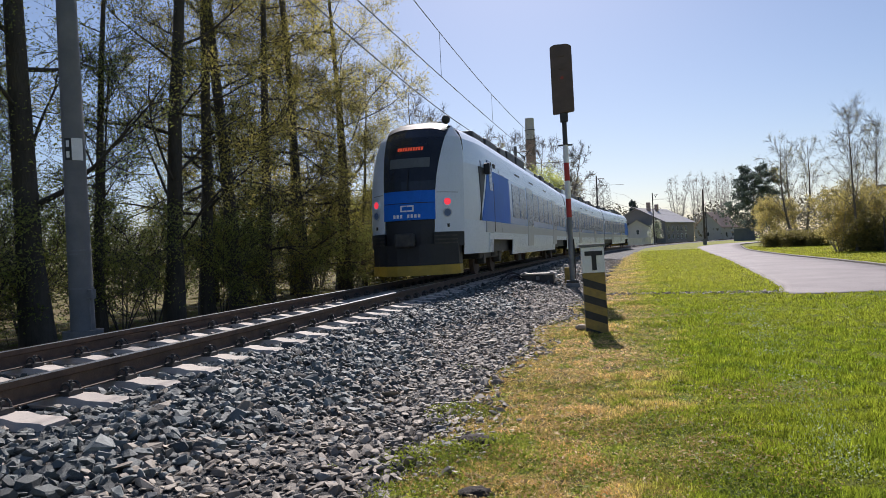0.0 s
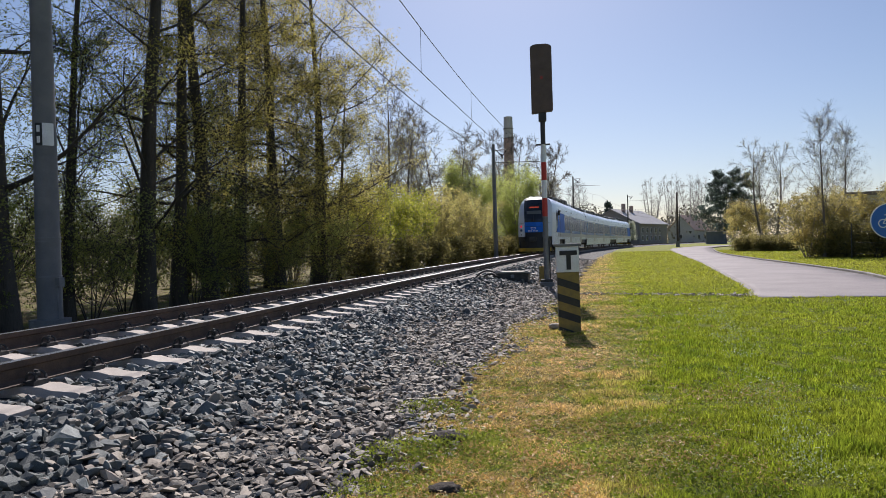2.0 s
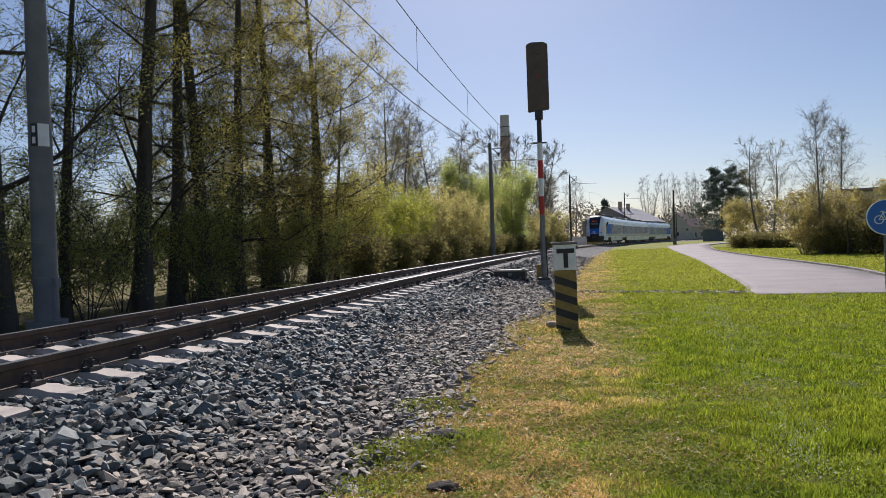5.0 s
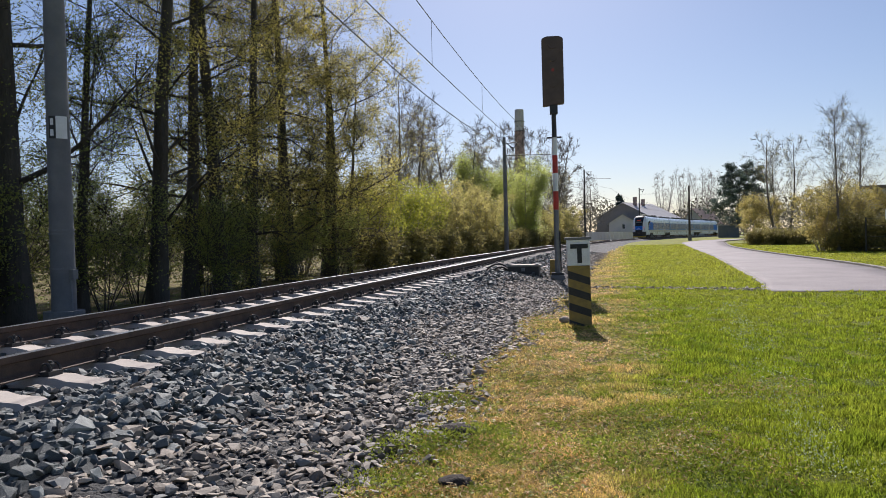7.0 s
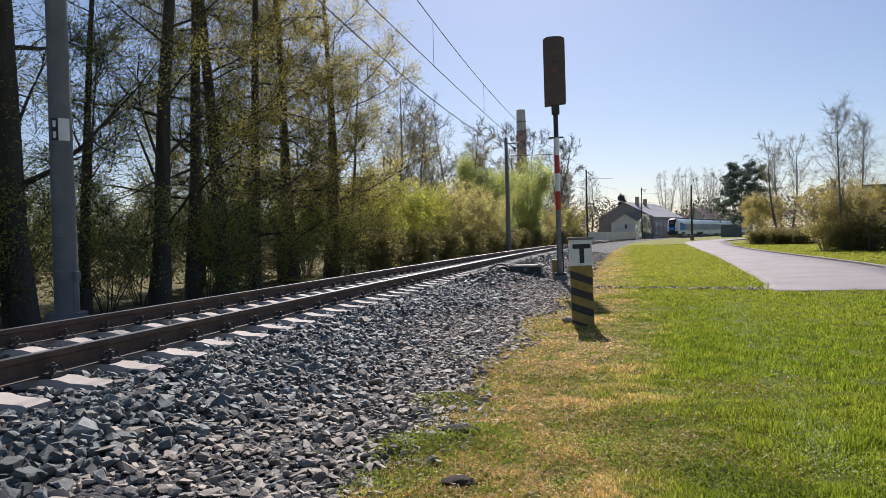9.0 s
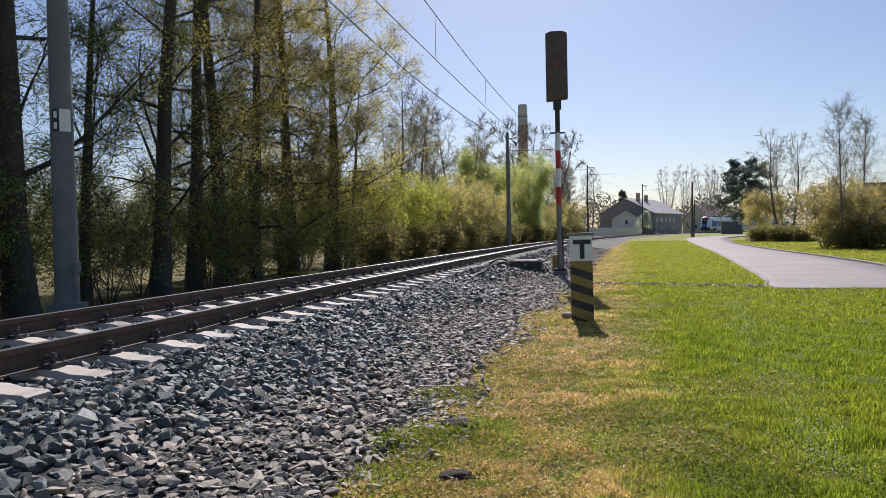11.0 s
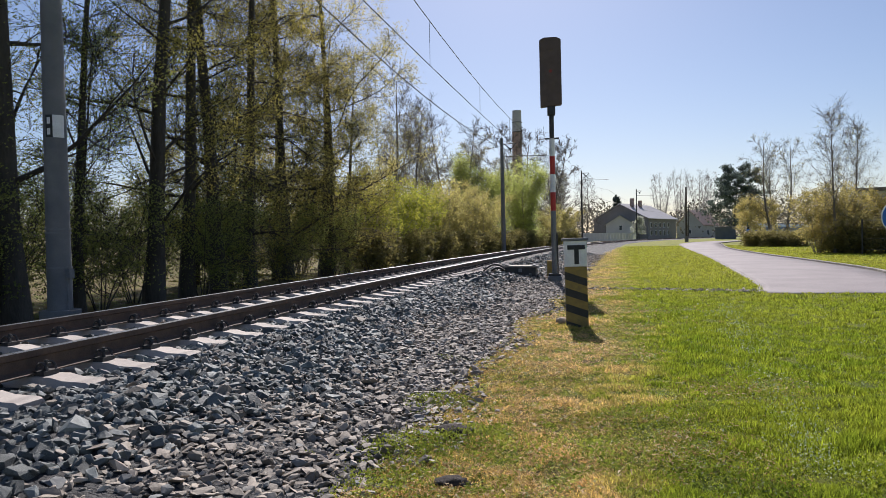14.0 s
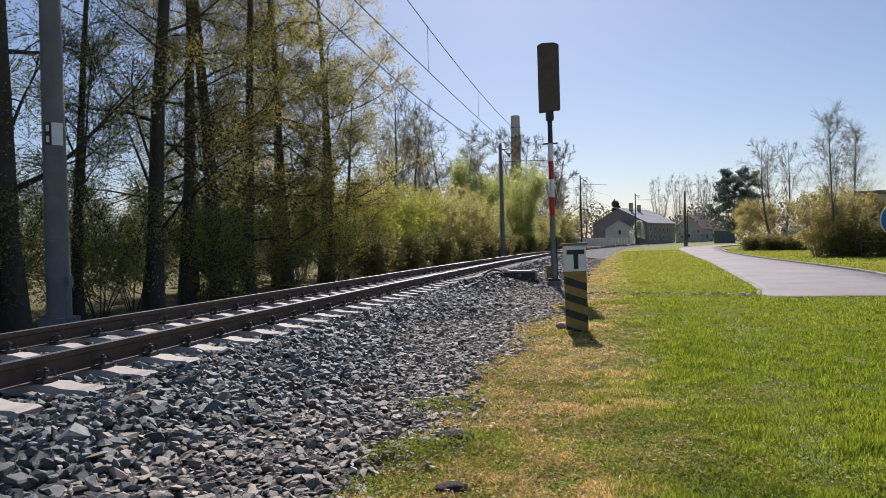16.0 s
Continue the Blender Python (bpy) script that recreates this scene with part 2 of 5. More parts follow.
def along(s):
    """Place and heading (clockwise from +y) on the centre of the track."""
    if s < 0:
        x, y, h = LINE[0]
        return x + s * math.sin(h), y + s * math.cos(h), h
    i = s / STEP
    return tuple(float(np.interp(i, np.arange(len(LINE)), LINE[:, k])) for k in range(3))


def beside(s, lat, z=0.0):
    """A place lat metres to the right of the track at s."""
    x, y, h = along(s)
    return Vector((x + lat * math.cos(h), y - lat * math.sin(h), z))


S_ARR = np.arange(-30, 400, 0.5)
C_ARR = np.array([along(s) for s in S_ARR])


def track_coords(x, y):
    """s and lat of many places."""
    x, y = np.atleast_1d(x), np.atleast_1d(y)
    best_s, best_l = np.zeros(len(x)), np.zeros(len(x))
    for a in range(0, len(x), 4000):
        dx, dy = x[a:a + 4000, None] - C_ARR[None, ::4, 0], y[a:a + 4000, None] - C_ARR[None, ::4, 1]
        j = np.argmin(dx * dx + dy * dy, axis=1)
        ii = np.arange(len(j))
        h = C_ARR[::4, 2][j]
        best_s[a:a + 4000] = S_ARR[::4][j] + dx[ii, j] * np.sin(h) + dy[ii, j] * np.cos(h)
        best_l[a:a + 4000] = dx[ii, j] * np.cos(h) - dy[ii, j] * np.sin(h)
    return best_s, best_l


def smooth01(v, a, b):
    t = np.clip((v - a) / (b - a), 0, 1)
    return t * t * (3 - 2 * t)


def ground_z(x, y):
    """The lawn is level near the camera and climbs a little to the track further on."""
    d = np.hypot(x, y)
    return 0.30 * smooth01(d, 38, 110)


def toe(s):
    return 3.68 + 0.52 * smooth01(np.asarray(s, float), 4, 18)


def bed_z(s, lat):
    """Top of the ballast: level under the sleepers, then a slope to the lawn."""
    t = toe(s)
    top = RAIL - 0.255
    right = top - (top - 0.005) * smooth01(lat, 1.55, t) ** 0.9
    left = top - 0.2 * smooth01(-lat, 1.7, 3.2)
    return np.where(np.asarray(lat) > 0, right, left)


def lumps(x, y, r):
    """Small unevenness of the lawn near by."""
    k = float(smooth01(r, 22, 8))
    return k * (0.03 * noise.noise((x * 0.5, y * 0.5, 0)) + 0.005 * noise.noise((x * 2.1, y * 2.1, 3))) if k > 0 else 0.0


# ---- ground ----
def build_ground():
    rad = [0.0] + [0.6 * 1.055 ** k for k in range(160)]
    nang = 300
    verts, faces = [], []
    for r in rad[1:]:
        for a in range(nang):
            t = 2 * math.pi * a / nang
            x, y = r * math.sin(t), r * math.cos(t)
            z = float(ground_z(x, y))
            z += float(lumps(x, y, r))
            verts.append((x, y, z))
    v = np.array(verts)
    s, lat = track_coords(v[:, 0], v[:, 1])
    v[:, 2] -= 0.14 * ((lat < toe(s) - 0.05) & (np.hypot(v[:, 0], v[:, 1]) < 400))
    n = len(rad) - 1
    for i in range(n - 1):
        for a in range(nang):
            b = (a + 1) % nang
            faces.append((i * nang + a, i * nang + b, (i + 1) * nang + b, (i + 1) * nang + a))
    v = np.vstack([v, [[0, 0, 0]]])
    faces += [(len(v) - 1, a, (a + 1) % nang) for a in range(nang)]
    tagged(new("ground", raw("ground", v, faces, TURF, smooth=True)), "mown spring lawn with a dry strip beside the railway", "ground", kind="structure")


build_ground()


# ---- ballast bed ----
def build_ballast():
    rows = []
    for s in list(np.arange(-16, 60, 0.5)) + list(np.arange(60, 400, 2.0)):
        lats = [-3.6, -3.1, -2.5, -1.9, -1.6, 0.0, 1.5] + list(np.linspace(1.6, float(toe(s)) + 0.08, 9))
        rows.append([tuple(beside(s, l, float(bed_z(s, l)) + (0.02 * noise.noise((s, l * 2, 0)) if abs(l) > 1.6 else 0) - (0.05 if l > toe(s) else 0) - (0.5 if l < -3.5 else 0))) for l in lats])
    tagged(new("ballast_bed", raw("ballast_bed", *sweep(rows), BALLAST_SHADE, smooth=True)), "ballast bed sloping down from the railway track, dark as gap shade", "ballast", kind="structure")


build_ballast()


def stone_shapes(rng, n, fine):
    """Chunky broken stones: hulls of points strewn in a rough block."""
    out = []
    for _ in range(n):
        bm = bmesh.new()
        p = rng.uniform(-1, 1, (13 if fine else 8, 3))
        p /= np.maximum(np.abs(p).max(1, keepdims=True), np.linalg.norm(p, axis=1, keepdims=True) * 0.80)
        for c in p * rng.uniform(0.86, 1.0, (len(p), 1)):
            bm.verts.new(c)
        r = bmesh.ops.convex_hull(bm, input=bm.verts)
        bmesh.ops.delete(bm, geom=[g for g in r["geom_interior"] if isinstance(g, bmesh.types.BMVert)], context="VERTS")
        bm.verts.index_update()
        out.append((np.array([v.co[:] for v in bm.verts]), np.array([[v.index for v in q.verts] for q in bm.faces if len(q.verts) == 3])))
        bm.free()
    return out


def single_stones(P, size, shapes, material, rng):
    """Stones that can be told apart, each its own piece of the ballast bed."""
    bed = bpy.data.objects["ballast_bed"]
    meshes = [raw("stone", v, f, material) for v, f in shapes]
    for k, p in enumerate(P):
        ob = part("stone", meshes[k % len(meshes)], None, bed)
        sc = size * math.exp(rng.normal(-0.3, 0.25)) * np.array([rng.uniform(0.85, 1.3), rng.uniform(0.65, 1.0), rng.uniform(0.45, 0.75)])
        ob.matrix_basis = pose(*p, rng.uniform(-35, 35), rng.uniform(-35, 35), rng.uniform(0, 360)) @ Matrix.Diagonal((*sc, 1.0))


def scatter_stones(name, s0, s1, l0, l1, gap, size, round_one, material, label, seed, keep=None, single=None):
    rng = np.random.default_rng(seed)
    shapes = stone_shapes(rng, 30, round_one)
    ns, nl = int((s1 - s0) / gap), int((l1 - l0) / gap)
    S, L = np.meshgrid(s0 + (np.arange(ns) + 0.5) * gap, l0 + (np.arange(nl) + 0.5) * gap)
    S, L = S.ravel() + rng.uniform(-0.5, 0.5, S.size) * gap, L.ravel() + rng.uniform(-0.5, 0.5, S.size) * gap
    ok = keep(S, L, rng)
    off = np.abs((S - SLEEPER_0 + SLEEPER_GAP / 2) % SLEEPER_GAP - SLEEPER_GAP / 2)
    ok &= ~((off < 0.135 + size * 0.35) & (np.abs(L) < 1.33)) & (np.abs(np.abs(L) - 0.75) > 0.10)
    S, L = S[ok], L[ok]
    i = S / STEP
    idx = np.arange(len(LINE))
    cx, cy, ch = (np.interp(i, idx, LINE[:, k]) for k in range(3))
    neg = S < 0
    cx, cy = np.where(neg, cx + S * np.sin(ch), cx), np.where(neg, cy + S * np.cos(ch), cy)
    P = np.stack([cx + L * np.cos(ch), cy - L * np.sin(ch), bed_z(S, L) + rng.uniform(-0.25, 0.45, len(S)) * size], 1)
    if single:       # a stretch of the shoulder close by
        near = (S > single[0]) & (S < single[1]) & (L > single[2]) & (L < single[3])
        single_stones(P[near], size, shapes, material, rng)
        P = P[~near]
    lay_stones(name, P, size, shapes, material, label, rng)


def lay_stones(name, P, size, shapes, material, label, rng):
    flat = 0.7 if material is DIRTY_STONE else 1.0
    n = len(P)
    q = rng.normal(size=(n, 4))
    q /= np.linalg.norm(q, axis=1)[:, None]
    w, x, y, z = q.T
    R = np.stack([1 - 2 * (y * y + z * z), 2 * (x * y - z * w), 2 * (x * z + y * w), 2 * (x * y + z * w), 1 - 2 * (x * x + z * z), 2 * (y * z - x * w), 2 * (x * z - y * w), 2 * (y * z + x * w), 1 - 2 * (x * x + y * y)], 1).reshape(n, 3, 3)
    sc = size * np.exp(rng.normal(-0.3, 0.28, (n, 1))) * np.stack([rng.uniform(0.85, 1.3, n), rng.uniform(0.65, 1.0, n), rng.uniform(0.42, 0.78, n) * flat], 1)
    which = rng.integers(0, len(shapes), n)
    VV, FF, base = [], [], 0
    for k, (sv, sf) in enumerate(shapes):
        m = which == k
        c = int(m.sum())
        if not c:
            continue
        V = np.einsum("nij,nkj->nki", R[m], sv[None] * sc[m][:, None, :])
        V[:, :, 2] *= 0.8 * flat
        V += P[m][:, None, :]
        VV.append(V.reshape(-1, 3))
        FF.append((sf[None] + base + (np.arange(c) * len(sv))[:, None, None]).reshape(-1, 3))
        base += c * len(sv)
    V, F = np.concatenate(VV), np.concatenate(FF)
    me = bpy.data.meshes.new(name)
    me.vertices.add(len(V))
    me.vertices.foreach_set("co", V.reshape(-1))
    me.loops.add(F.size)
    me.loops.foreach_set("vertex_index", F.reshape(-1))
    me.polygons.add(len(F))
    me.polygons.foreach_set("loop_start", np.arange(0, F.size, 3))
    me.materials.append(material)
    me.polygons.foreach_set("use_smooth", [False] * len(F))
    me.update(calc_edges=True)
    me.validate()
    tagged(new(name, me), label, "gravel", kind="stuff")


SLEEPER_GAP, SLEEPER_0 = 0.606, 0.326
fresh = lambda S, L, rng: (L < 2.45 + 0.25 * np.sin(S * 0.9) + rng.normal(0, 0.18, len(S)) + 0.02 * S)
dusty = lambda S, L, rng: (L > 2.3 + rng.normal(0, 0.2, len(S))) & (L < toe(S) + 0.05 + rng.normal(0, 0.12, len(S)) + 0.14 * np.sin(S * 1.7))
scatter_stones("crushed_stone", -4.0, 11.0, 0.2, 3.4, 0.047, 0.054, True, STONE, "angular blue-grey crushed stone on the ballast shoulder", 3, fresh, (-2.0, -1.0, 1.65, 2.3))
scatter_stones("crushed_stone", -3.0, 11.0, -2.6, 0.2, 0.07, 0.055, False, STONE, "blue-grey crushed stone between the rails", 4, fresh)
scatter_stones("crushed_stone", 11.0, 46.0, -2.6, 3.6, 0.11, 0.076, False, STONE, "grey crushed stone along the track", 5, fresh)
scatter_stones("dusty_stone", -4.0, 14.0, 2.1, 4.4, 0.048, 0.046, True, DIRTY_STONE, "flat brownish dusty stones at the foot of the ballast", 6, dusty)
scatter_stones("dusty_stone", 14.0, 46.0, 2.2, 4.5, 0.10, 0.064, False, DIRTY_STONE, "brownish stones at the foot of the ballast", 7, dusty)


# ---- track: rails, sleepers, clips ----
def rail_mesh(lat, s0, s1):
    half = [(0.036, 0.0), (0.037, -0.012), (0.035, -0.045), (0.010, -0.058), (0.009, -0.135), (0.030, -0.152), (0.075, -0.162), (0.075, -0.172)]
    ring = [(-a, b) for a, b in half][::-1] + half
    rows = []
    for s in list(np.arange(s0, 60, 1.0)) + list(np.arange(60, s1, 2.0)):
        rows.append([tuple(beside(s, lat + a, RAIL + b)) for a, b in ring])
    v, f = sweep(rows, True)
    n = len(ring)
    slots = [1 if (k % n) == len(half) - 1 else 0 for k in range(len(f))]
    return raw("rail", v, f, [RUST, POLISHED], slots)


def sleeper_mesh():
    st = [(-1.30, -0.225), (-1.27, -0.212), (-1.08, -0.205), (-0.98, -0.183), (-0.52, -0.183), (-0.35, -0.215), (0, -0.23)]
    st = st + [(-a, b) for a, b in st[::-1][1:]]
    rows = [[(a, -0.14, -0.40), (a, -0.135, b - 0.05), (a, -0.10, b), (a, 0.10, b), (a, 0.135, b - 0.05), (a, 0.14, -0.40)] for a, b in st]
    v, f = sweep(rows)
    f += [tuple(range(6)), tuple(range(len(v) - 6, len(v)))[::-1]]
    return raw("sleeper", v, f, CONCRETE)


def clip_mesh():
    bm = bmesh.new()
    box(bm, 0.06, 0.15, -0.07, 0.07, -0.183, -0.150)
    rod(bm, (0.105, 0, -0.16), (0.105, 0, -0.075), 0.014, n=6)
    disc(bm, (0.105, 0, -0.105), (0, 0, 1), 0.03, 0.022, n=6)
    for y in (-0.045, 0.045):
        for k in range(5):
            a, b = math.pi * k / 5, math.pi * (k + 1) / 5
            rod(bm, (0.105 - 0.045 * math.cos(a), y, -0.145 + 0.055 * math.sin(a)), (0.105 - 0.045 * math.cos(b), y, -0.145 + 0.055 * math.sin(b)), 0.010, n=5)
    me = bpy.data.meshes.new("rail_clip")
    bm.to_mesh(me)
    bm.free()
    me.materials.append(DARK_STEEL)
    return me


def build_track():
    track = empty("railway_track", Matrix.Identity(4), "single railway track on concrete sleepers, curving to the right", "railway track")
    track["kind"] = "structure"
    for lat in (-0.755, 0.755):
        part("rail", rail_mesh(lat, -16, 398), None, track, "rusty steel rail with a polished top")
    sm, cm = sleeper_mesh(), clip_mesh()
    rest = []
    for k in range(-20, 600):
        s = SLEEPER_0 + SLEEPER_GAP * k
        x, y, h = along(s)
        if k < 260:
            ob = part("sleeper", sm, None, track)
            ob.matrix_basis = pose(x, y, RAIL + 0.004 * noise.noise((k * 1.7, 0, 0)), 0, 0, -math.degrees(h) + 0.6 * noise.noise((k * 2.3, 5, 0)))
            if -4 < k < 55:
                for lat, turn in ((-0.755, 0), (-0.755, 180), (0.755, 0), (0.755, 180)):
                    c = part("rail_clip", cm, None, ob)
                    c.matrix_basis = pose(lat, 0, 0, 0, 0, turn)
        else:
            rest.append((x, y, h))
    v, f = [], []
    for x, y, h in rest:
        m = pose(x, y, RAIL, 0, 0, -math.degrees(h))
        b = len(v)
        v += [tuple(m @ p.co) for p in sm.vertices]
        f += [tuple(b + i for i in p.vertices) for p in sm.polygons]
    ob = part("far_sleepers", raw("far_sleepers", v, f, CONCRETE), None, track)
    ob["kind"] = "stuff"


build_track()


# ---- overhead line ----
def pole_round(s, lat, z0, height):
    p = beside(s, lat)
    e = empty("catenary_pole", pose(p.x, p.y, z0, 0, -0.35, 0), "round grey concrete catenary pole with a white number plate", "pole", "catenary poles")
    bm = bmesh.new()
    rows = [[(r * math.cos(a), r * math.sin(a), z) for a in np.linspace(0, 2 * math.pi, 24, endpoint=False)] for z, r in ((-0.3, 0.185), (0.0, 0.184), (height * 0.5, 0.155), (height, 0.12))]
    v, f = sweep(rows, True)
    part("shaft", raw("shaft", v, f + [tuple(range(72, 96))], POLE_GREY, smooth=True), None, e)
    part("foot", disc(bmesh.new(), (0, 0, -0.06), (0, 0, 1), 0.30, 0.22, 20), POLE_GREY, e, "concrete foot")
    # number plate on the side towards the line
    q = math.degrees(along(s)[2])
    rr = 0.165
    for nm, a0, a1, mt in (("plate", -72, -18, WHITE_PAINT), ("number_field", -106, -73, BLACK_PAINT)):
        rows = [[(r * math.cos(radians(a)), r * math.sin(radians(a)), z) for r, z in ((rr + 0.006, 2.76), (rr + 0.016, 2.76), (rr + 0.016, 3.11), (rr + 0.006, 3.11))] for a in np.linspace(a0, a1, 7)]
        v, f = sweep(rows, True)
        part(nm, raw(nm, v, f + [(0, 1, 2, 3), (24, 25, 26, 27)], mt, smooth=False), None, e)
    for z in (2.85, 3.02):
        part("number_bar", boxed(0, 0.012, -0.022, 0.022, z - 0.05, z + 0.05, turn=pose(0, 0, 0, 0, 0, -90) @ Matrix.Translation((rr + 0.012, 0, 0))), WHITE_PAINT, e)
    for z in (1.27, 1.33, 0.72):
        part("band", disc(bmesh.new(), (0, 0, z), (0, 0, 1), 0.188, 0.025, 24, inner=0.17), STEEL_GREY, e)
    part("terminal_box", boxed(0.17, 0.26, -0.05, 0.05, 0.55, 0.70, 0.008, turn=pose(0, 0, 0, 0, 0, -20)), STEEL_GREY, e)
    part("earth_cable", rod(bmesh.new(), (0.17, -0.08, -0.1), (0.165, -0.08, 0.6), 0.012), STEEL_GREY, e)
    return e


def bracket(e, reach, z, arm_z):
    """Cantilever with a V of tubes, in the mast's space (x towards the track)."""
    part("upper_arm", rod(bmesh.new(), (0.05, 0, z), (1.05, 0, z), 0.035, n=6), DARK_STEEL, e)
    part("lower_arm", rod(bmesh.new(), (0.05, 0, arm_z), (reach, 0, arm_z - 0.1), 0.022, n=6), DARK_STEEL, e)
    part("stay", rod(bmesh.new(), (1.02, 0, z), (0.65, 0, z - 0.45), 0.035, n=6), DARK_STEEL, e)
    part("stay", rod(bmesh.new(), (0.2, 0, z), (0.65, 0, z - 0.45), 0.035, n=6), DARK_STEEL, e)
    part("insulator", rod(bmesh.new(), (0.62, 0, z - 0.3), (0.66, 0, z - 0.6), 0.06, n=8), DARK_STEEL, e, "ribbed brown insulator")


def mast_round(s, lat, z0, height):
    p = beside(s, lat)
    e = empty("catenary_mast", pose(p.x, p.y, z0, 0, -0.3, -math.degrees(along(s)[2])), "dark grey catenary mast with a bracket over the track", "mast", "catenary poles")
    part("shaft", rod(bmesh.new(), (0, 0, -0.3), (0, 0, height), 0.17, 0.12, 14), POLE_GREY, e)
    bracket(e, 3.8, height - 0.45, height - 1.35)
    return e


def mast_lattice(s, lat, z0, height):
    p = beside(s, lat)
    e = empty("lattice_mast", pose(p.x, p.y, z0, 0, 0, -math.degrees(along(s)[2])), "steel lattice catenary mast with crossed braces", "mast", "catenary poles")
    for y in (-1, 1):
        part("leg", rod(bmesh.new(), (0, 0.30 * y, -0.3), (0, 0.16 * y, height), 0.075, n=6), DARK_STEEL, e)
    n = 12
    for k in range(n):
        z, z2 = height * k / n, height * (k + 1) / n
        w, w2 = 0.30 - 0.14 * k / n, 0.30 - 0.14 * (k + 1) / n
        sgn = 1 if k % 2 else -1
        part("brace", rod(bmesh.new(), (0, w * sgn, z), (0, -w2 * sgn, z2), 0.03, n=5), DARK_STEEL, e)
    bracket(e, 3.7, height - 0.35, height - 1.3)
    return e


MASTS = [(-42.0, -3.5), (5.43, -3.55), (47.1, -3.2), (95.0, -3.4), (146.0, -3.4), (196.0, -3.4)]
pole_round(5.43, -3.55, 0.22, 9.2)
mast_round(47.1, -3.2, 0.25, 8.4)
mast_lattice(95.0, -3.4, 0.25, 10.2)
mast_lattice(146.0, -3.4, 0.25, 10.6)
mast_lattice(196.0, -3.4, 0.25, 9.2)


def wire(name, points, r, label):
    rows = []
    for i, p in enumerate(points):
        p = Vector(p)
        d = (Vector(points[min(i + 1, len(points) - 1)]) - Vector(points[max(i - 1, 0)])).normalized()
        u = d.cross(Vector((0, 0, 1))).normalized()
        w = u.cross(d)
        rows.append([tuple(p + r * (math.cos(a) * u + math.sin(a) * w)) for a in (0, 2.094, 4.189)])
    v, f = sweep(rows, True)
    return tagged(new(name, raw(name, v, f, WIRE_GREY)), label, "wire")


def build_wires():
    def spans(lat_of, z_mast, sag, r, name, label, near=0.0):
        pts = []
        for (s0, l0), (s1, l1) in zip(MASTS[:-1], MASTS[1:]):
            for k in range(12):
                t = k / 12
                z = z_mast + (near * (1 - t) if s0 == 5.43 else near * t if s0 < 0 else 0.0)
                pts.append(tuple(beside(s0 + (s1 - s0) * t, lat_of(l0 + (l1 - l0) * t), z - sag * 4 * t * (1 - t))))
        return wire(name, pts, r, label)
    spans(lambda l: 0.3, RAIL + 5.5, 0.0, 0.013, "contact_wire", "thin grey contact wire over the track")
    spans(lambda l: 0.3, RAIL + 7.1, 0.55, 0.013, "messenger_wire", "thin grey messenger wire sagging between the masts")
    spans(lambda l: l + 0.25, 7.8, 0.62, 0.025, "feeder_wire", "thick grey feeder cable along the mast tops", 1.25)
    for (s0, _), (s1, _) in zip(MASTS[:-2], MASTS[1:-1]):
        for k in range(5):
            t = (9.17 + 7.6 * k) / 41.67 if s0 == 5.43 else (k + 1) / 6
            p = beside(s0 + (s1 - s0) * t, 0.3)
            top = RAIL + 7.1 - 0.55 * 4 * t * (1 - t)
            w = part("dropper", rod(bmesh.new(), (p.x, p.y, RAIL + 5.5), (p.x, p.y, top), 0.006, n=4), WIRE_GREY)
            tagged(w, "thin dropper wire hanging from the messenger wire", "wire", "droppers")


build_wires()


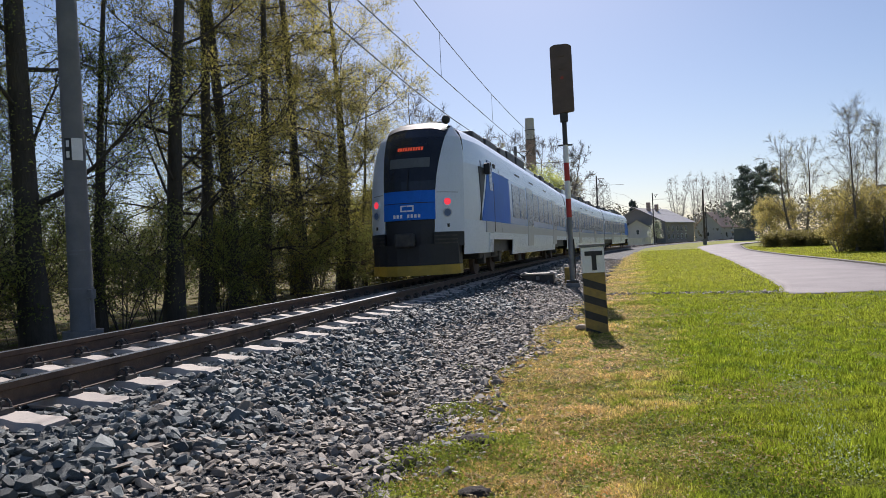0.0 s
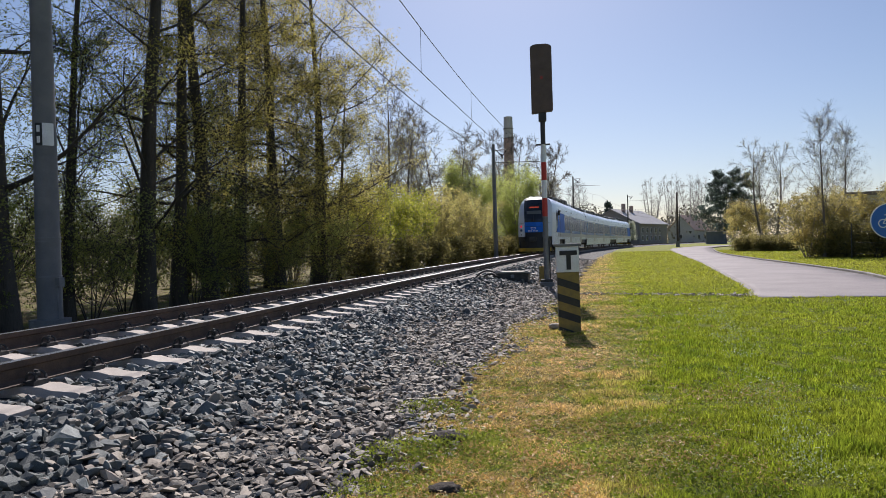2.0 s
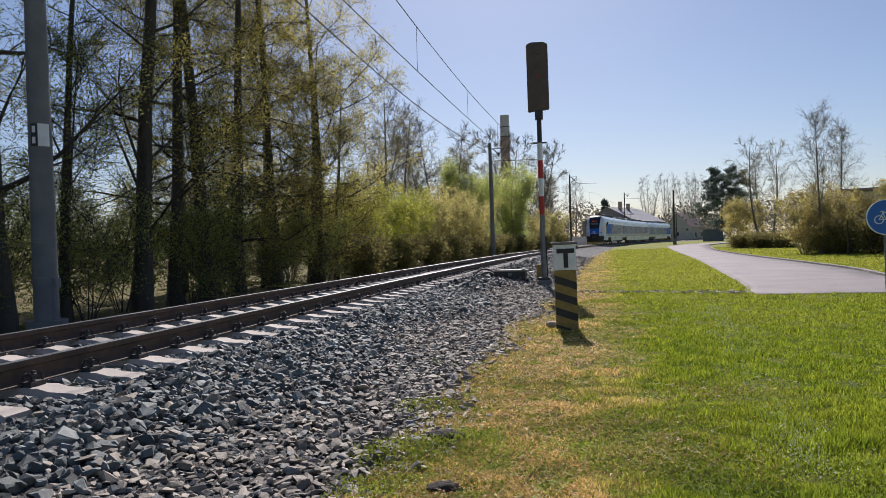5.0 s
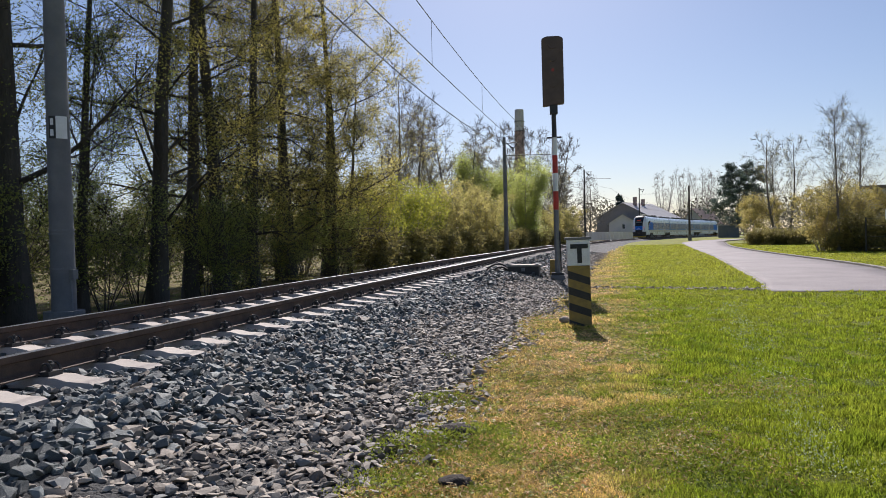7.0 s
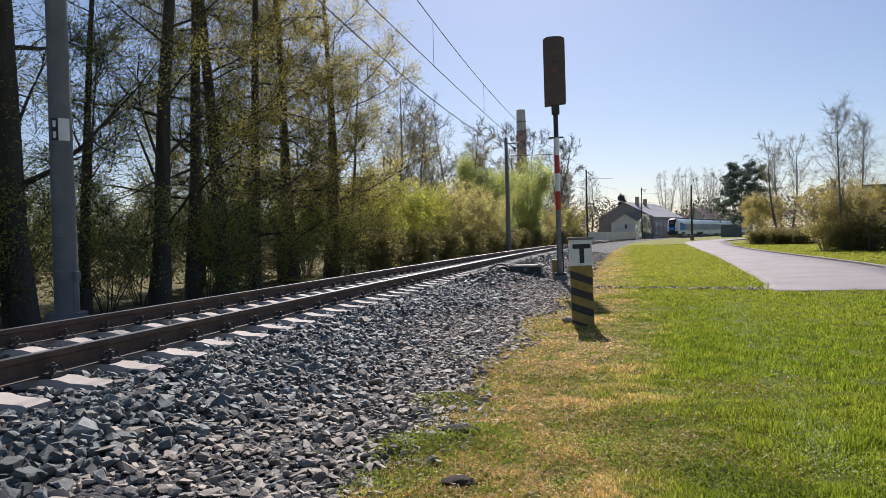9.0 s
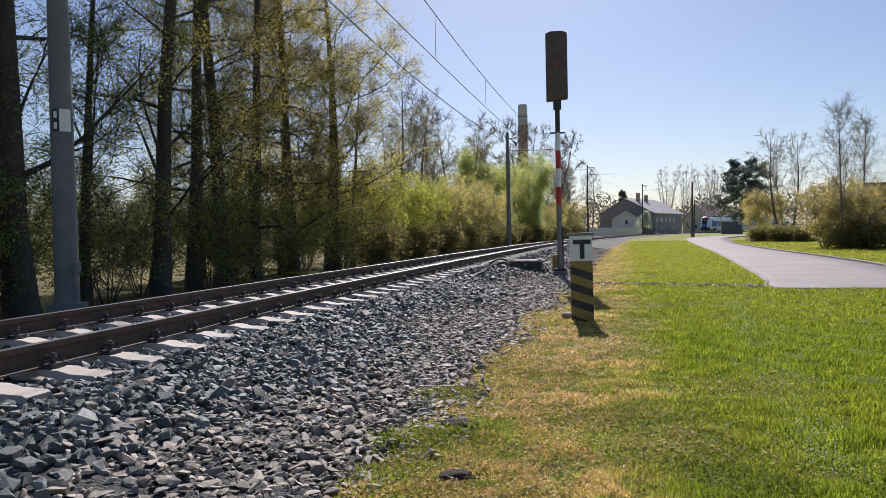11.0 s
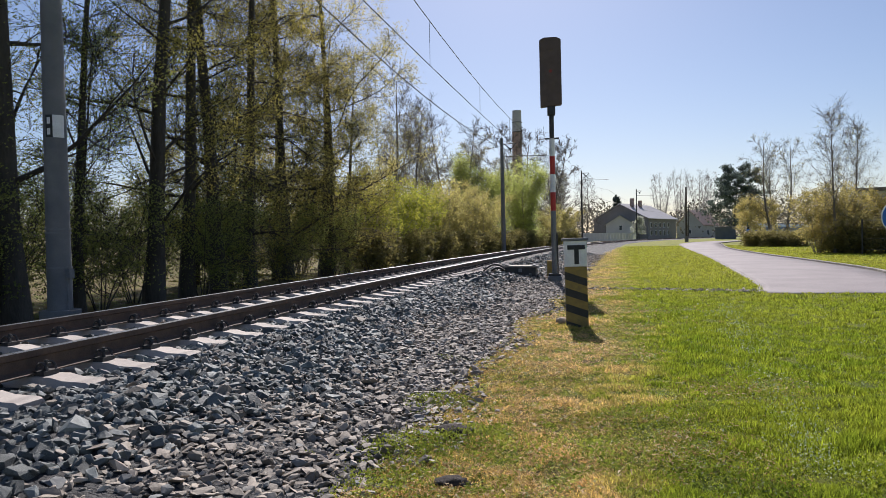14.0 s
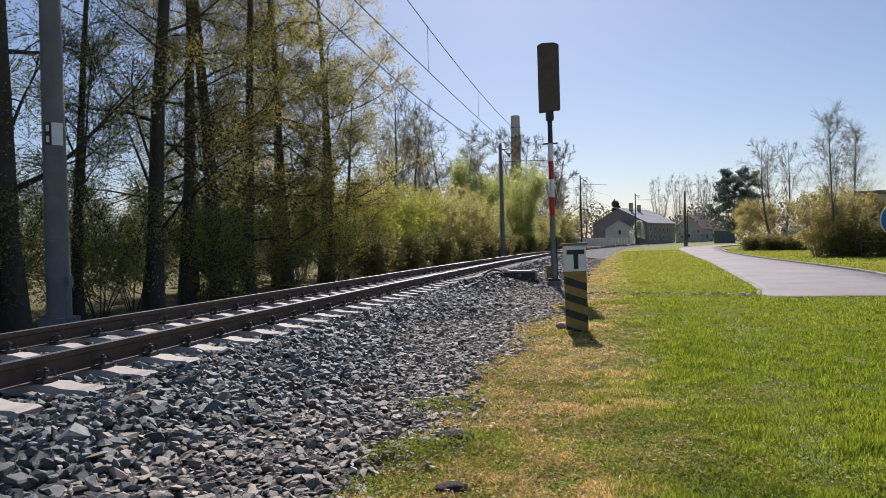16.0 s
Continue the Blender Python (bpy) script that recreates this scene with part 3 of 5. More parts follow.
# ---- signal, box and whistle post ----
def build_signal():
    e = empty("railway_signal", pose(3.48, 19.7, 0.12, 0, -0.4, -8), "tall rail signal seen from behind, red and white banded pole", "signal")
    part("foot", boxed(-0.2, 0.2, -0.2, 0.2, -0.2, 0.06, 0.02), POLE_GREY, e, "concrete foot")
    part("base_plate", boxed(-0.17, 0.17, -0.15, 0.15, 0.06, 0.14, 0.01), DARK_STEEL, e)
    bands = [(0.1, 1.92, STEEL_GREY, "grey pole"), (1.92, 2.44, RED_PAINT, "red band"), (2.44, 2.95, WHITE_PAINT, "white band"), (2.95, 3.46, RED_PAINT, "red band"), (3.46, 3.96, WHITE_PAINT, "white band"), (3.96, 4.85, DARK_STEEL, "dark upper pole")]
    for z0, z1, m, lb in bands:
        part("pole_section", rod(bmesh.new(), (0, 0, z0), (0, 0, z1), 0.075 if z0 < 3.9 else 0.068, n=18), m, e, lb, smooth=False)
    part("collar", boxed(-0.2, 0.2, -0.04, 0.04, 3.94, 3.985, 0.008), DARK_STEEL, e)
    part("bracket", boxed(-0.11, 0.11, -0.1, 0.1, 4.62, 4.86, 0.015), DARK_STEEL, e)
    bm = bmesh.new()
    out = [(-0.30, 4.84), (0.30, 4.90), (0.30, 6.74), (0.17, 6.80), (-0.17, 6.80), (-0.30, 6.74)]
    vs = [[bm.verts.new((x, y, z)) for x, z in out] for y in (-0.11, 0.09)]
    bm.faces.new(vs[0])
    bm.faces.new(vs[1][::-1])
    for i in range(6):
        bm.faces.new((vs[0][i], vs[0][(i + 1) % 6], vs[1][(i + 1) % 6], vs[1][i]))
    bmesh.ops.bevel(bm, geom=list(bm.edges), offset=0.02, segments=2, affect="EDGES")
    head = part("signal_head", bm, SIGNAL_BROWN, e, "brown painted back of the signal head")
    for k in range(5):
        z = 5.12 + 0.36 * k
        part("lamp_cover", disc(bmesh.new(), (0, -0.115, z), (0, 1, 0), 0.12, 0.03, 20), SIGNAL_BROWN, head)
        part("lamp_hood", disc(bmesh.new(), (0, 0.16, z), (0, 1, 0), 0.13, 0.16, 20, inner=0.115), BLACK_PAINT, head)
    part("lamp_glint", disc(bmesh.new(), (0.0, -0.134, 5.84), (0, 1, 0), 0.045, 0.01, 16), glowing("faint_red", (0.20, 0.03, 0.02), 0.12), head, "faint red glint")
    part("cable", rod(bmesh.new(), (0.10, -0.03, 0.1), (0.085, -0.02, 1.3), 0.018, n=8), DARK_STEEL, e)


def build_point_box():
    e = empty("track_box", pose(2.62, 20.4, 0.13, 0, 0, -14), "low dark metal trackside box with a pale lid", "box")
    part("body", boxed(-0.45, 0.45, -0.3, 0.3, -0.05, 0.30, 0.02), DARK_STEEL, e)
    part("lid", boxed(-0.50, 0.50, -0.34, 0.34, 0.30, 0.345, 0.012), CONCRETE, e, "dusty lid")
    for y0, z0, reach, rise, rr in ((-0.12, 0.16, 0.62, 0.16, 0.035), (0.05, 0.20, 0.85, 0.22, 0.03), (0.2, 0.12, 0.5, 0.1, 0.04)):
        pts = [(-0.44 - reach * k / 8, y0 + 0.12 * math.sin(k * 0.7), z0 + rise * math.sin(math.pi * k / 8) - (z0 + 0.03) * (k / 8) ** 2) for k in range(9)]
        rows = [[(x, y + rr * math.cos(a), z + rr * math.sin(a)) for a in np.linspace(0, 2 * math.pi, 8, endpoint=False)] for x, y, z in pts]
        part("hose", raw("hose", *sweep(rows, True), DARK_STEEL, smooth=True), None, e, "black cable hose")
    for x in (-0.4, 0.4):
        part("lid_batten", boxed(x - 0.04, x + 0.04, -0.36, 0.36, 0.346, 0.372, 0.006), POLE_GREY, e)
    part("lock", boxed(-0.05, 0.05, -0.325, -0.298, 0.16, 0.26, 0.006), STEEL_GREY, e)
    c = empty("cable_cabinet", pose(3.48, 20.15, 0.1, 0, 0, -8), "narrow ochre metal cable cabinet beside the signal", "cabinet")
    part("body", boxed(-0.14, 0.14, -0.12, 0.12, 0, 0.52, 0.015), YELLOW_PAINT, c)


def build_whistle_post():
    e = empty("whistle_post", pose(2.10, 10.08, 0.0, 0, -1.0, -8), "concrete whistle post, white head with black letter T, striped shaft", "post")
    w, d = 0.155, 0.10
    part("shaft_core", boxed(-w + 0.006, w - 0.006, -d + 0.006, d - 0.006, -0.2, 0.86), POLE_GREY, e)
    z, k = -0.12, 0
    slope = 0.055
    edges = [-0.12, 0.03, 0.17, 0.28, 0.40, 0.51, 0.63, 0.74, 0.86]
    for k in range(len(edges) - 1):
        z0, z1 = edges[k], edges[k + 1]
        last = k == len(edges) - 2
        bm = bmesh.new()
        q = [(-w, z0 + (slope if k else 0)), (w, z0 - (slope if k else 0)), (w, z1 - (0 if last else slope)), (-w, z1 + (0 if last else slope))]
        q = [(x, min(zz, 0.86)) for x, zz in q]
        vs = [[bm.verts.new((x, y, zz)) for x, zz in q] for y in (-d, d)]
        bm.faces.new(vs[0])
        bm.faces.new(vs[1][::-1])
        for i in range(4):
            bm.faces.new((vs[0][i], vs[0][(i + 1) % 4], vs[1][(i + 1) % 4], vs[1][i]))
        part("stripe", bm, YELLOW_PAINT if k % 2 else BLACK_PAINT, e, "ochre stripe" if k % 2 else "black stripe")
    head = part("head", boxed(-w - 0.005, w + 0.005, -d - 0.004, d + 0.004, 0.864, 1.235, 0.008), WHITE_PAINT, e, "white painted head")
    part("cap", boxed(-w - 0.03, w + 0.03, -d - 0.03, d + 0.03, 1.237, 1.275, 0.01), POLE_GREY, e, "weathered concrete cap")
    part("letter_bar", boxed(-0.115, 0.135, -d - 0.012, -d - 0.004, 1.11, 1.175), BLACK_PAINT, head)
    part("letter_stem", boxed(-0.02, 0.045, -d - 0.0125, -d - 0.004, 0.90, 1.11), BLACK_PAINT, head)
    bm = bmesh.new()
    bmesh.ops.create_icosphere(bm, subdivisions=2, radius=0.1)
    for v in bm.verts:
        v.co = Vector((v.co.x * 1.1, v.co.y * 0.7, v.co.z * 0.5)) * (1 + 0.15 * noise.noise(v.co * 9))
    tagged(part("stone", bm, DIRTY_STONE), "pale flat stone lying against the whistle post", "stone").matrix_basis = pose(1.93, 10.3, 0.05)


build_signal()
build_point_box()
build_whistle_post()


# ---- road with kerb ----
LEFT_EDGE = [(7.3, 14.9), (8.4, 17.7), (11.3, 26.1), (15.9, 39.75), (21.2, 57), (27.2, 75.8), (31.0, 84.5), (38, 95), (52, 108)]
RIGHT_EDGE = [(13.0, 19.0), (14.6, 23.2), (17.2, 32.0), (20.2, 43.0), (24.4, 57), (29.8, 71.0), (33.8, 80.5), (41.5, 90.5), (55, 103)]


def dense(pts, n=8):
    out = []
    for i in range(len(pts) - 1):
        p0, p1, p2, p3 = (np.array(pts[max(0, min(len(pts) - 1, j))]) for j in (i - 1, i, i + 1, i + 2))
        for k in range(n):
            t = k / n
            out.append(0.5 * (2 * p1 + (p2 - p0) * t + (2 * p0 - 5 * p1 + 4 * p2 - p3) * t * t + (3 * p1 - p0 - 3 * p2 + p3) * t ** 3))
    return out + [np.array(pts[-1])]


def build_road():
    # the lane bends off to the right at its near end
    L = dense([(40, 3), (22, 10), (14, 12.9), (9.3, 14.3)] + LEFT_EDGE)
    R = dense([(42, 9.5), (25, 15.5), (16.5, 17.0), (13.6, 17.8)] + RIGHT_EDGE)
    rows = []
    for a, b in zip(L, R):
        rows.append([(p[0], p[1], float(ground_z(p[0], p[1])) + h) for p, h in ((a, -0.05), (a, 0.008), (a + (b - a) * 0.05, 0.026), (a + (b - a) * 0.5, 0.055), (a + (b - a) * 0.75, 0.05), (b, 0.035), (b, -0.05))])
    v, f = sweep(rows)
    tagged(new("road", raw("road", v, f, ASPHALT, smooth=True)), "pale grey asphalt lane curving away between lawns", "road", kind="structure")
    bm = boxed(-0.5, 0.5, -0.07, 0.07, -0.12, 0.065, 0.012)
    me = bpy.data.meshes.new("kerb_stone")
    bm.to_mesh(me)
    bm.free()
    me.materials.append(KERB)
    flat = bpy.data.meshes.new("edge_stone")
    bm = boxed(-0.5, 0.5, -0.05, 0.05, -0.12, 0.02, 0.01)
    bm.to_mesh(flat)
    bm.free()
    flat.materials.append(KERB)
    for name, pts, mesh, side, lb in (("kerb", R, me, 0.08, "raised kerb of pale stones along the lane"), ("edging", [p for p in L if p[1] > 14.95 and p[0] < 60 and p[0] < 0.45 * p[1] + 2.5], flat, -0.06, "flush edging of pale stones along the lawn")):
        e = empty(name, Matrix.Identity(4), lb, "kerb")
        e["kind"] = "structure"
        cum = np.r_[0, np.cumsum([np.linalg.norm(q - p) for p, q in zip(pts[:-1], pts[1:])])]
        for k in range(int(cum[-1] / 1.01)):
            t = 1.01 * k + 0.5
            x, y = np.interp(t, cum, [p[0] for p in pts]), np.interp(t, cum, [p[1] for p in pts])
            x2, y2 = np.interp(t + 0.3, cum, [p[0] for p in pts]), np.interp(t + 0.3, cum, [p[1] for p in pts])
            a = math.atan2(y2 - y, x2 - x)
            ob = part("kerb_stone" if name == "kerb" else "edge_stone", mesh, None, e)
            ob.matrix_basis = pose(x + side * math.sin(a), y - side * math.cos(a), float(ground_z(x, y)) + (0.04 if name == "kerb" else 0.0) + 0.012 * noise.noise((k * 1.3, 0, 7)), 0, 0, math.degrees(a) + 0.7 * noise.noise((k * 0.9, 3, 7)))


build_road()


def build_stone_path():
    rng = np.random.default_rng(61)
    shapes = stone_shapes(rng, 12, False)
    u = rng.uniform(0, 1, 420)
    P = np.stack([3.4 + 3.9 * u, 17.3 - 2.0 * u, 0.02 + 0 * u], 1) + rng.normal(0, (0.1, 0.22, 0.006), (420, 3))
    lay_stones("stray_stone", P, 0.055, shapes, DIRTY_STONE, "line of stray stones across the lawn", rng)


build_stone_path()


def build_cycle_sign():
    e = empty("cycle_sign", pose(9.25, 13.55, 0.0, 0, -0.5, 14 - 30), "round blue cycle path sign on a grey post", "road sign")
    part("post", rod(bmesh.new(), (0, 0, -0.2), (0, 0, 1.9), 0.032, n=14), STEEL_GREY, e)
    plate = part("plate", disc(bmesh.new(), (0, -0.045, 1.58), (0, 1, 0), 0.345, 0.012, 48), BLUE_SIGN, e, "blue round plate")
    part("rim", disc(bmesh.new(), (0, -0.053, 1.58), (0, 1, 0), 0.355, 0.008, 48, inner=0.335), WHITE_PAINT, plate)
    y = -0.056
    for x in (-0.125, 0.125):
        part("wheel_sign", disc(bmesh.new(), (x, y, 1.53), (0, 1, 0), 0.088, 0.006, 28, inner=0.07), WHITE_PAINT, plate)
    for a, b in (((-0.125, 1.53), (-0.05, 1.67)), ((-0.05, 1.67), (0.085, 1.67)), ((0.085, 1.67), (0.0, 1.53)), ((0.0, 1.53), (-0.06, 1.68)), ((0.0, 1.53), (-0.125, 1.53)), ((0.125, 1.53), (0.075, 1.71)), ((0.075, 1.71), (0.12, 1.72)), ((-0.1, 1.695), (-0.03, 1.695))):
        part("frame_line", rod(bmesh.new(), (a[0], y, a[1]), (b[0], y, b[1]), 0.009, n=5), WHITE_PAINT, plate)


build_cycle_sign()

# ---- the train: three coupled cars, seen from the tail ----
TRAIN_WHITE = surface("train_white", (0.74, 0.83, 0.95), (0.69, 0.78, 0.90), 0.8, 30, 0.28, bump=0.02)
TRAIN_GREY = surface("train_grey", (0.44, 0.47, 0.52), (0.40, 0.43, 0.48), 1.0, 30, 0.35, bump=0.02)
TRAIN_CHEEK = surface("train_cheek", (0.70, 0.75, 0.82), (0.66, 0.71, 0.78), 1.0, 30, 0.35, bump=0.02)
TRAIN_BLUE = surface("train_blue", (0.015, 0.16, 0.66), (0.015, 0.14, 0.58), 1.0, 30, 0.5, bump=0.02, spec=0.15)
TRAIN_BAND = surface("train_band_blue", (0.22, 0.36, 0.66), (0.19, 0.33, 0.62), 1.0, 30, 0.22, bump=0.02)
TRAIN_BLACK = surface("train_black", (0.012, 0.013, 0.016), (0.02, 0.02, 0.024), 2, 30, 0.55, bump=0.05)
TRAIN_YELLOW = surface("train_yellow", (0.48, 0.31, 0.03), (0.36, 0.24, 0.03), 3, 30, 0.5, bump=0.05)
SCREEN = surface("windscreen", (0.012, 0.015, 0.02), (0.02, 0.022, 0.028), 1, 10, 0.18, bump=0, spec=0.5)
PANE = surface("train_glass", (0.07, 0.12, 0.24), (0.09, 0.15, 0.28), 1, 10, 0.28, bump=0, spec=0.5)
BLIND = surface("blind", (0.10, 0.11, 0.11), (0.12, 0.13, 0.13), 2, 20, 0.6, bump=0)
RED_LAMP = glowing("tail_lamp", (0.75, 0.04, 0.06), 0.7)
AMBER = glowing("destination_text", (0.7, 0.08, 0.03), 0.35)

PROFILE = [(0.42, 1.33), (0.75, 1.385), (1.15, 1.40), (1.48, 1.41), (2.2, 1.41), (2.92, 1.385), (3.3, 1.33), (3.58, 1.25), (3.82, 1.08), (3.98, 0.80), (4.05, 0.42), (4.06, 0.0)]
PZ, PY = [p[0] for p in PROFILE], [p[1] for p in PROFILE]
CAR = 26.2


def front_x(z):
    return float(np.interp(z, (0, 1.2, 2.4, 3.0, 3.5, 3.85, 4.06), (0.80, 0.80, 0.92, 1.12, 1.42, 1.78, 2.3)))


def half_width(z):
    return 0.86 * float(np.interp(z, PZ, PY))


def face_x(y, z):
    return front_x(z) + 0.80 * (min(1.0, abs(y) / 1.2) ** 2.6 - 1)


def skin(bm, grid, thick, direction):
    """A curved plate: a grid of points with its back moved along direction."""
    off = Vector(direction) * thick
    n, m = len(grid), len(grid[0])
    front = [[bm.verts.new(p) for p in row] for row in grid]
    back = [[bm.verts.new(Vector(p) + off) for p in row] for row in grid]
    for i in range(n - 1):
        for j in range(m - 1):
            bm.faces.new((front[i][j], front[i][j + 1], front[i + 1][j + 1], front[i + 1][j]))
            bm.faces.new((back[i][j], back[i + 1][j], back[i + 1][j + 1], back[i][j + 1]))
    for i in range(n - 1):
        for j in (0, m - 1):
            bm.faces.new((front[i][j], front[i + 1][j], back[i + 1][j], back[i][j]))
    for j in range(m - 1):
        for i in (0, n - 1):
            bm.faces.new((front[i][j], back[i][j], back[i][j + 1], front[i][j + 1]))
    return bm


def face_plate(y0, y1, z0, z1, out=0.0, thick=0.06, ny=8, nz=8, flare=False):
    """A plate on the train's front between heights z0 and z1; y1 None: out to the side."""
    grid = []
    for k in range(nz + 1):
        z = z0 + (z1 - z0) * k / nz
        k2 = float(np.interp(z, (1.3, 2.4, 3.95), (0.95, 1.0, 1.22))) if flare else 1.0
        b = y0 * k2
        e = y1 * k2 if y1 is not None else max(half_width(z), abs(b) + 0.01) * (1 if y0 > 0 else -1)
        if y1 is not None:
            lim = half_width(z) - 0.02
            b, e = max(-lim, b), min(lim, e)
        grid.append([(face_x(b + (e - b) * j / ny, z) - out, b + (e - b) * j / ny, z) for j in range(ny + 1)])
    return skin(bmesh.new(), grid, thick, (1, 0, 0))


def side_y(z):
    return float(np.interp(z, PZ, PY))


def side_plate(x0, x1, z0, z1, sgn, out=0.006, thick=0.03, nz=3, slant=0.0, nx=1, cab=False):
    """A plate on the train's side; cab: it follows the drawn-in cab end, and only its front edge slants."""
    grid = []
    for k in range(nz + 1):
        z = z0 + (z1 - z0) * k / nz
        row = []
        for j in range(nx + 1):
            x = x0 + (x1 - x0) * j / nx + slant * (z - z0) * ((1 - j / nx) if cab else 1.0)
            u = min(1.0, max(0.0, (x - front_x(z)) / (3.6 - front_x(z)))) if cab else 1.0
            row.append((x, sgn * (side_y(z) * (0.86 + 0.14 * (1 - (1 - u) ** 2.2)) + out), z))
        grid.append(row)
    return skin(bmesh.new(), grid, thick, (0, -sgn, 0))


def shell(zs, cab, x1, both=True):
    """One horizontal zone of the body; the cab end is drawn in and slopes back."""
    rows = []
    ts = (0, 0.08, 0.2, 0.4, 0.7, 1.0) if cab else (1.0,)
    for t in ts:
        wide = 0.86 + 0.14 * (1 - (1 - t) ** 2.2)
        rows.append([((front_x(z) + (3.6 - front_x(z)) * t) if cab else 0.35, side_y(z) * wide, z) for z in zs])
    rows.append([(x1, side_y(z), z) for z in zs])
    return rows


def zone(name, zs, material, car, cab, x1, label=""):
    r = shell(zs, cab, x1)
    if zs[-1] > 4.05:        # the roof is one sheet from side to side
        rows = [row + [(x, -y, z) for x, y, z in row[::-1][1:]] for row in r]
        v, f = sweep(rows)
        part(name, raw(name, v, f, material, smooth=True), None, car, label)
        return
    for sgn in (1, -1):
        v, f = sweep([[(x, sgn * y, z) for x, y, z in row] for row in r])
        part(name, raw(name, v, f, material, smooth=True), None, car, label)


def bogie(car, x):
    b = part("bogie", boxed(x - 1.75, x + 1.75, -1.05, 1.05, 0.45, 0.72, 0.05), DARK_STEEL, car, "dark dusty bogie")
    for dx in (-1.2, 1.2):
        for sgn in (-1, 1):
            part("wheel", disc(disc(bmesh.new(), (x + dx, sgn * 0.755, 0.43), (0, 1, 0), 0.43, 0.12, 24), (x + dx, sgn * 0.84, 0.43), (0, 1, 0), 0.14, 0.14, 12), RUST, b, "rusty steel wheel")
            part("axle_box", boxed(x + dx - 0.16, x + dx + 0.16, sgn * 0.98 - 0.1, sgn * 0.98 + 0.1, 0.3, 0.62, 0.03), DARK_STEEL, b)
    for sgn in (-1, 1):
        part("spring", rod(bmesh.new(), (x, sgn * 1.0, 0.5), (x, sgn * 1.0, 0.95), 0.17, n=12), DARK_STEEL, b)
        part("damper", rod(bmesh.new(), (x + 0.4, sgn * 1.15, 0.7), (x + 1.2, sgn * 1.15, 0.62), 0.05, n=8), STEEL_GREY, b)


def build_car(name, label, cab):
    car = empty(name, Matrix.Identity(4), label, "train car", "cars of the train")
    end = CAR - 0.2
    zone("skirt", [0.42, 0.75, 1.15], TRAIN_WHITE, car, False, end) if not cab else None
    if cab:
        for sgn in (1, -1):
            r = shell([0.62, 0.9, 1.3], True, 3.0)
            v, f = sweep([[(x, sgn * y, z) for x, y, z in row] for row in r])
            part("front_skirt", raw("front_skirt", v, f, TRAIN_WHITE, smooth=True), None, car, "pale front skirt")
            part("skirt", side_plate(6.9, 19.8, 0.5, 1.15, sgn, out=0.0), TRAIN_WHITE, car)
            part("skirt", side_plate(3.0, 6.9, 0.98, 1.15, sgn, out=0.0), TRAIN_WHITE, car)
            part("skirt", side_plate(19.8, end, 0.98, 1.15, sgn, out=0.0), TRAIN_WHITE, car)
    zone("lower_side", [1.15, 1.3, 1.48], TRAIN_GREY if not cab else TRAIN_WHITE, car, cab, end, "grey lower side")
    zone("window_band", [1.48, 1.8, 2.2, 2.6, 2.92], TRAIN_BAND if not cab else TRAIN_CHEEK, car, cab, 3.6 if cab else end, "blue window band" if not cab else "grey cab side")
    if cab:
        for sgn in (1, -1):
            part("cab_panel", side_plate(2.2, 6.4, 1.48, 2.92, sgn, 0.014, slant=0.62, nz=5, nx=8, cab=True), TRAIN_BLUE, car, "bright blue panel behind the cab")
            part("cab_stripe", side_plate(1.98, 2.17, 1.48, 2.92, sgn, 0.016, slant=0.62, nz=5, nx=3, cab=True), TRAIN_BLACK, car, "slanted black stripe")
            part("cab_door_seam", side_plate(3.72, 3.76, 1.2, 3.2, sgn, 0.02), TRAIN_BLACK, car)
            part("cab_door_glass", side_plate(3.2, 3.62, 2.35, 3.2, sgn, 0.02, nx=3, cab=True), PANE, car, "tall cab door window")
            part("window_band", side_plate(6.4, end, 1.48, 2.92, sgn, 0.0), TRAIN_BAND, car, "blue window band")
            part("grey_stripe", side_plate(2.6, end, 1.18, 1.47, sgn, 0.008), TRAIN_GREY, car, "grey stripe")
            part("cab_window", side_plate(2.3, 3.3, 2.25, 3.1, sgn, -0.03, 0.04, slant=0.15), PANE, car, "dark cab side window")
            part("door_window", side_plate(4.9, 5.7, 2.1, 2.95, sgn, 0.012), PANE, car, "cab door window")
            part("door_seal", side_plate(4.82, 4.86, 1.2, 3.1, sgn, 0.01), TRAIN_BLACK, car)
            part("emblem", side_plate(4.2, 4.6, 1.65, 1.95, sgn, 0.01), TRAIN_WHITE, car, "pale emblem")
            part("mirror", boxed(2.7, 2.85, sgn * 1.45 - 0.08, sgn * 1.45 + 0.08, 2.75, 3.05, 0.02), TRAIN_BLACK, car)
            part("camera_pod", boxed(4.0, 4.25, sgn * 1.36 - 0.04, sgn * 1.36 + 0.06, 3.05, 3.17, 0.02), TRAIN_BLACK, car)
    zone("upper_side", [2.92, 3.1, 3.3, 3.45, 3.58], TRAIN_WHITE, car, cab, end, "pale upper side")
    zone("roof", [3.58, 3.72, 3.82, 3.92, 3.98, 4.03, 4.06], TRAIN_WHITE, car, cab, end, "pale roof")
    # side windows and doors
    xs = [7.0, 8.55, 12.0, 13.7, 15.4, 17.1, 20.4, 22.1, 23.8] if cab else [1.2, 2.9, 4.6, 8.1, 9.8, 11.5, 13.2, 14.9, 18.4, 20.1, 21.8, 23.5]
    doors = [10.3, 18.9] if cab else [6.4, 16.7]
    for sgn in (1, -1):
        for x in xs:
            part("window", side_plate(x, x + 1.42, 1.72, 2.82, sgn, 0.010, 0.02), PANE, car, "tinted side window")
        for x in doors:
            d = part("door", side_plate(x, x + 1.5, 0.75, 2.95, sgn, 0.014, 0.03), TRAIN_GREY, car, "grey sliding door")
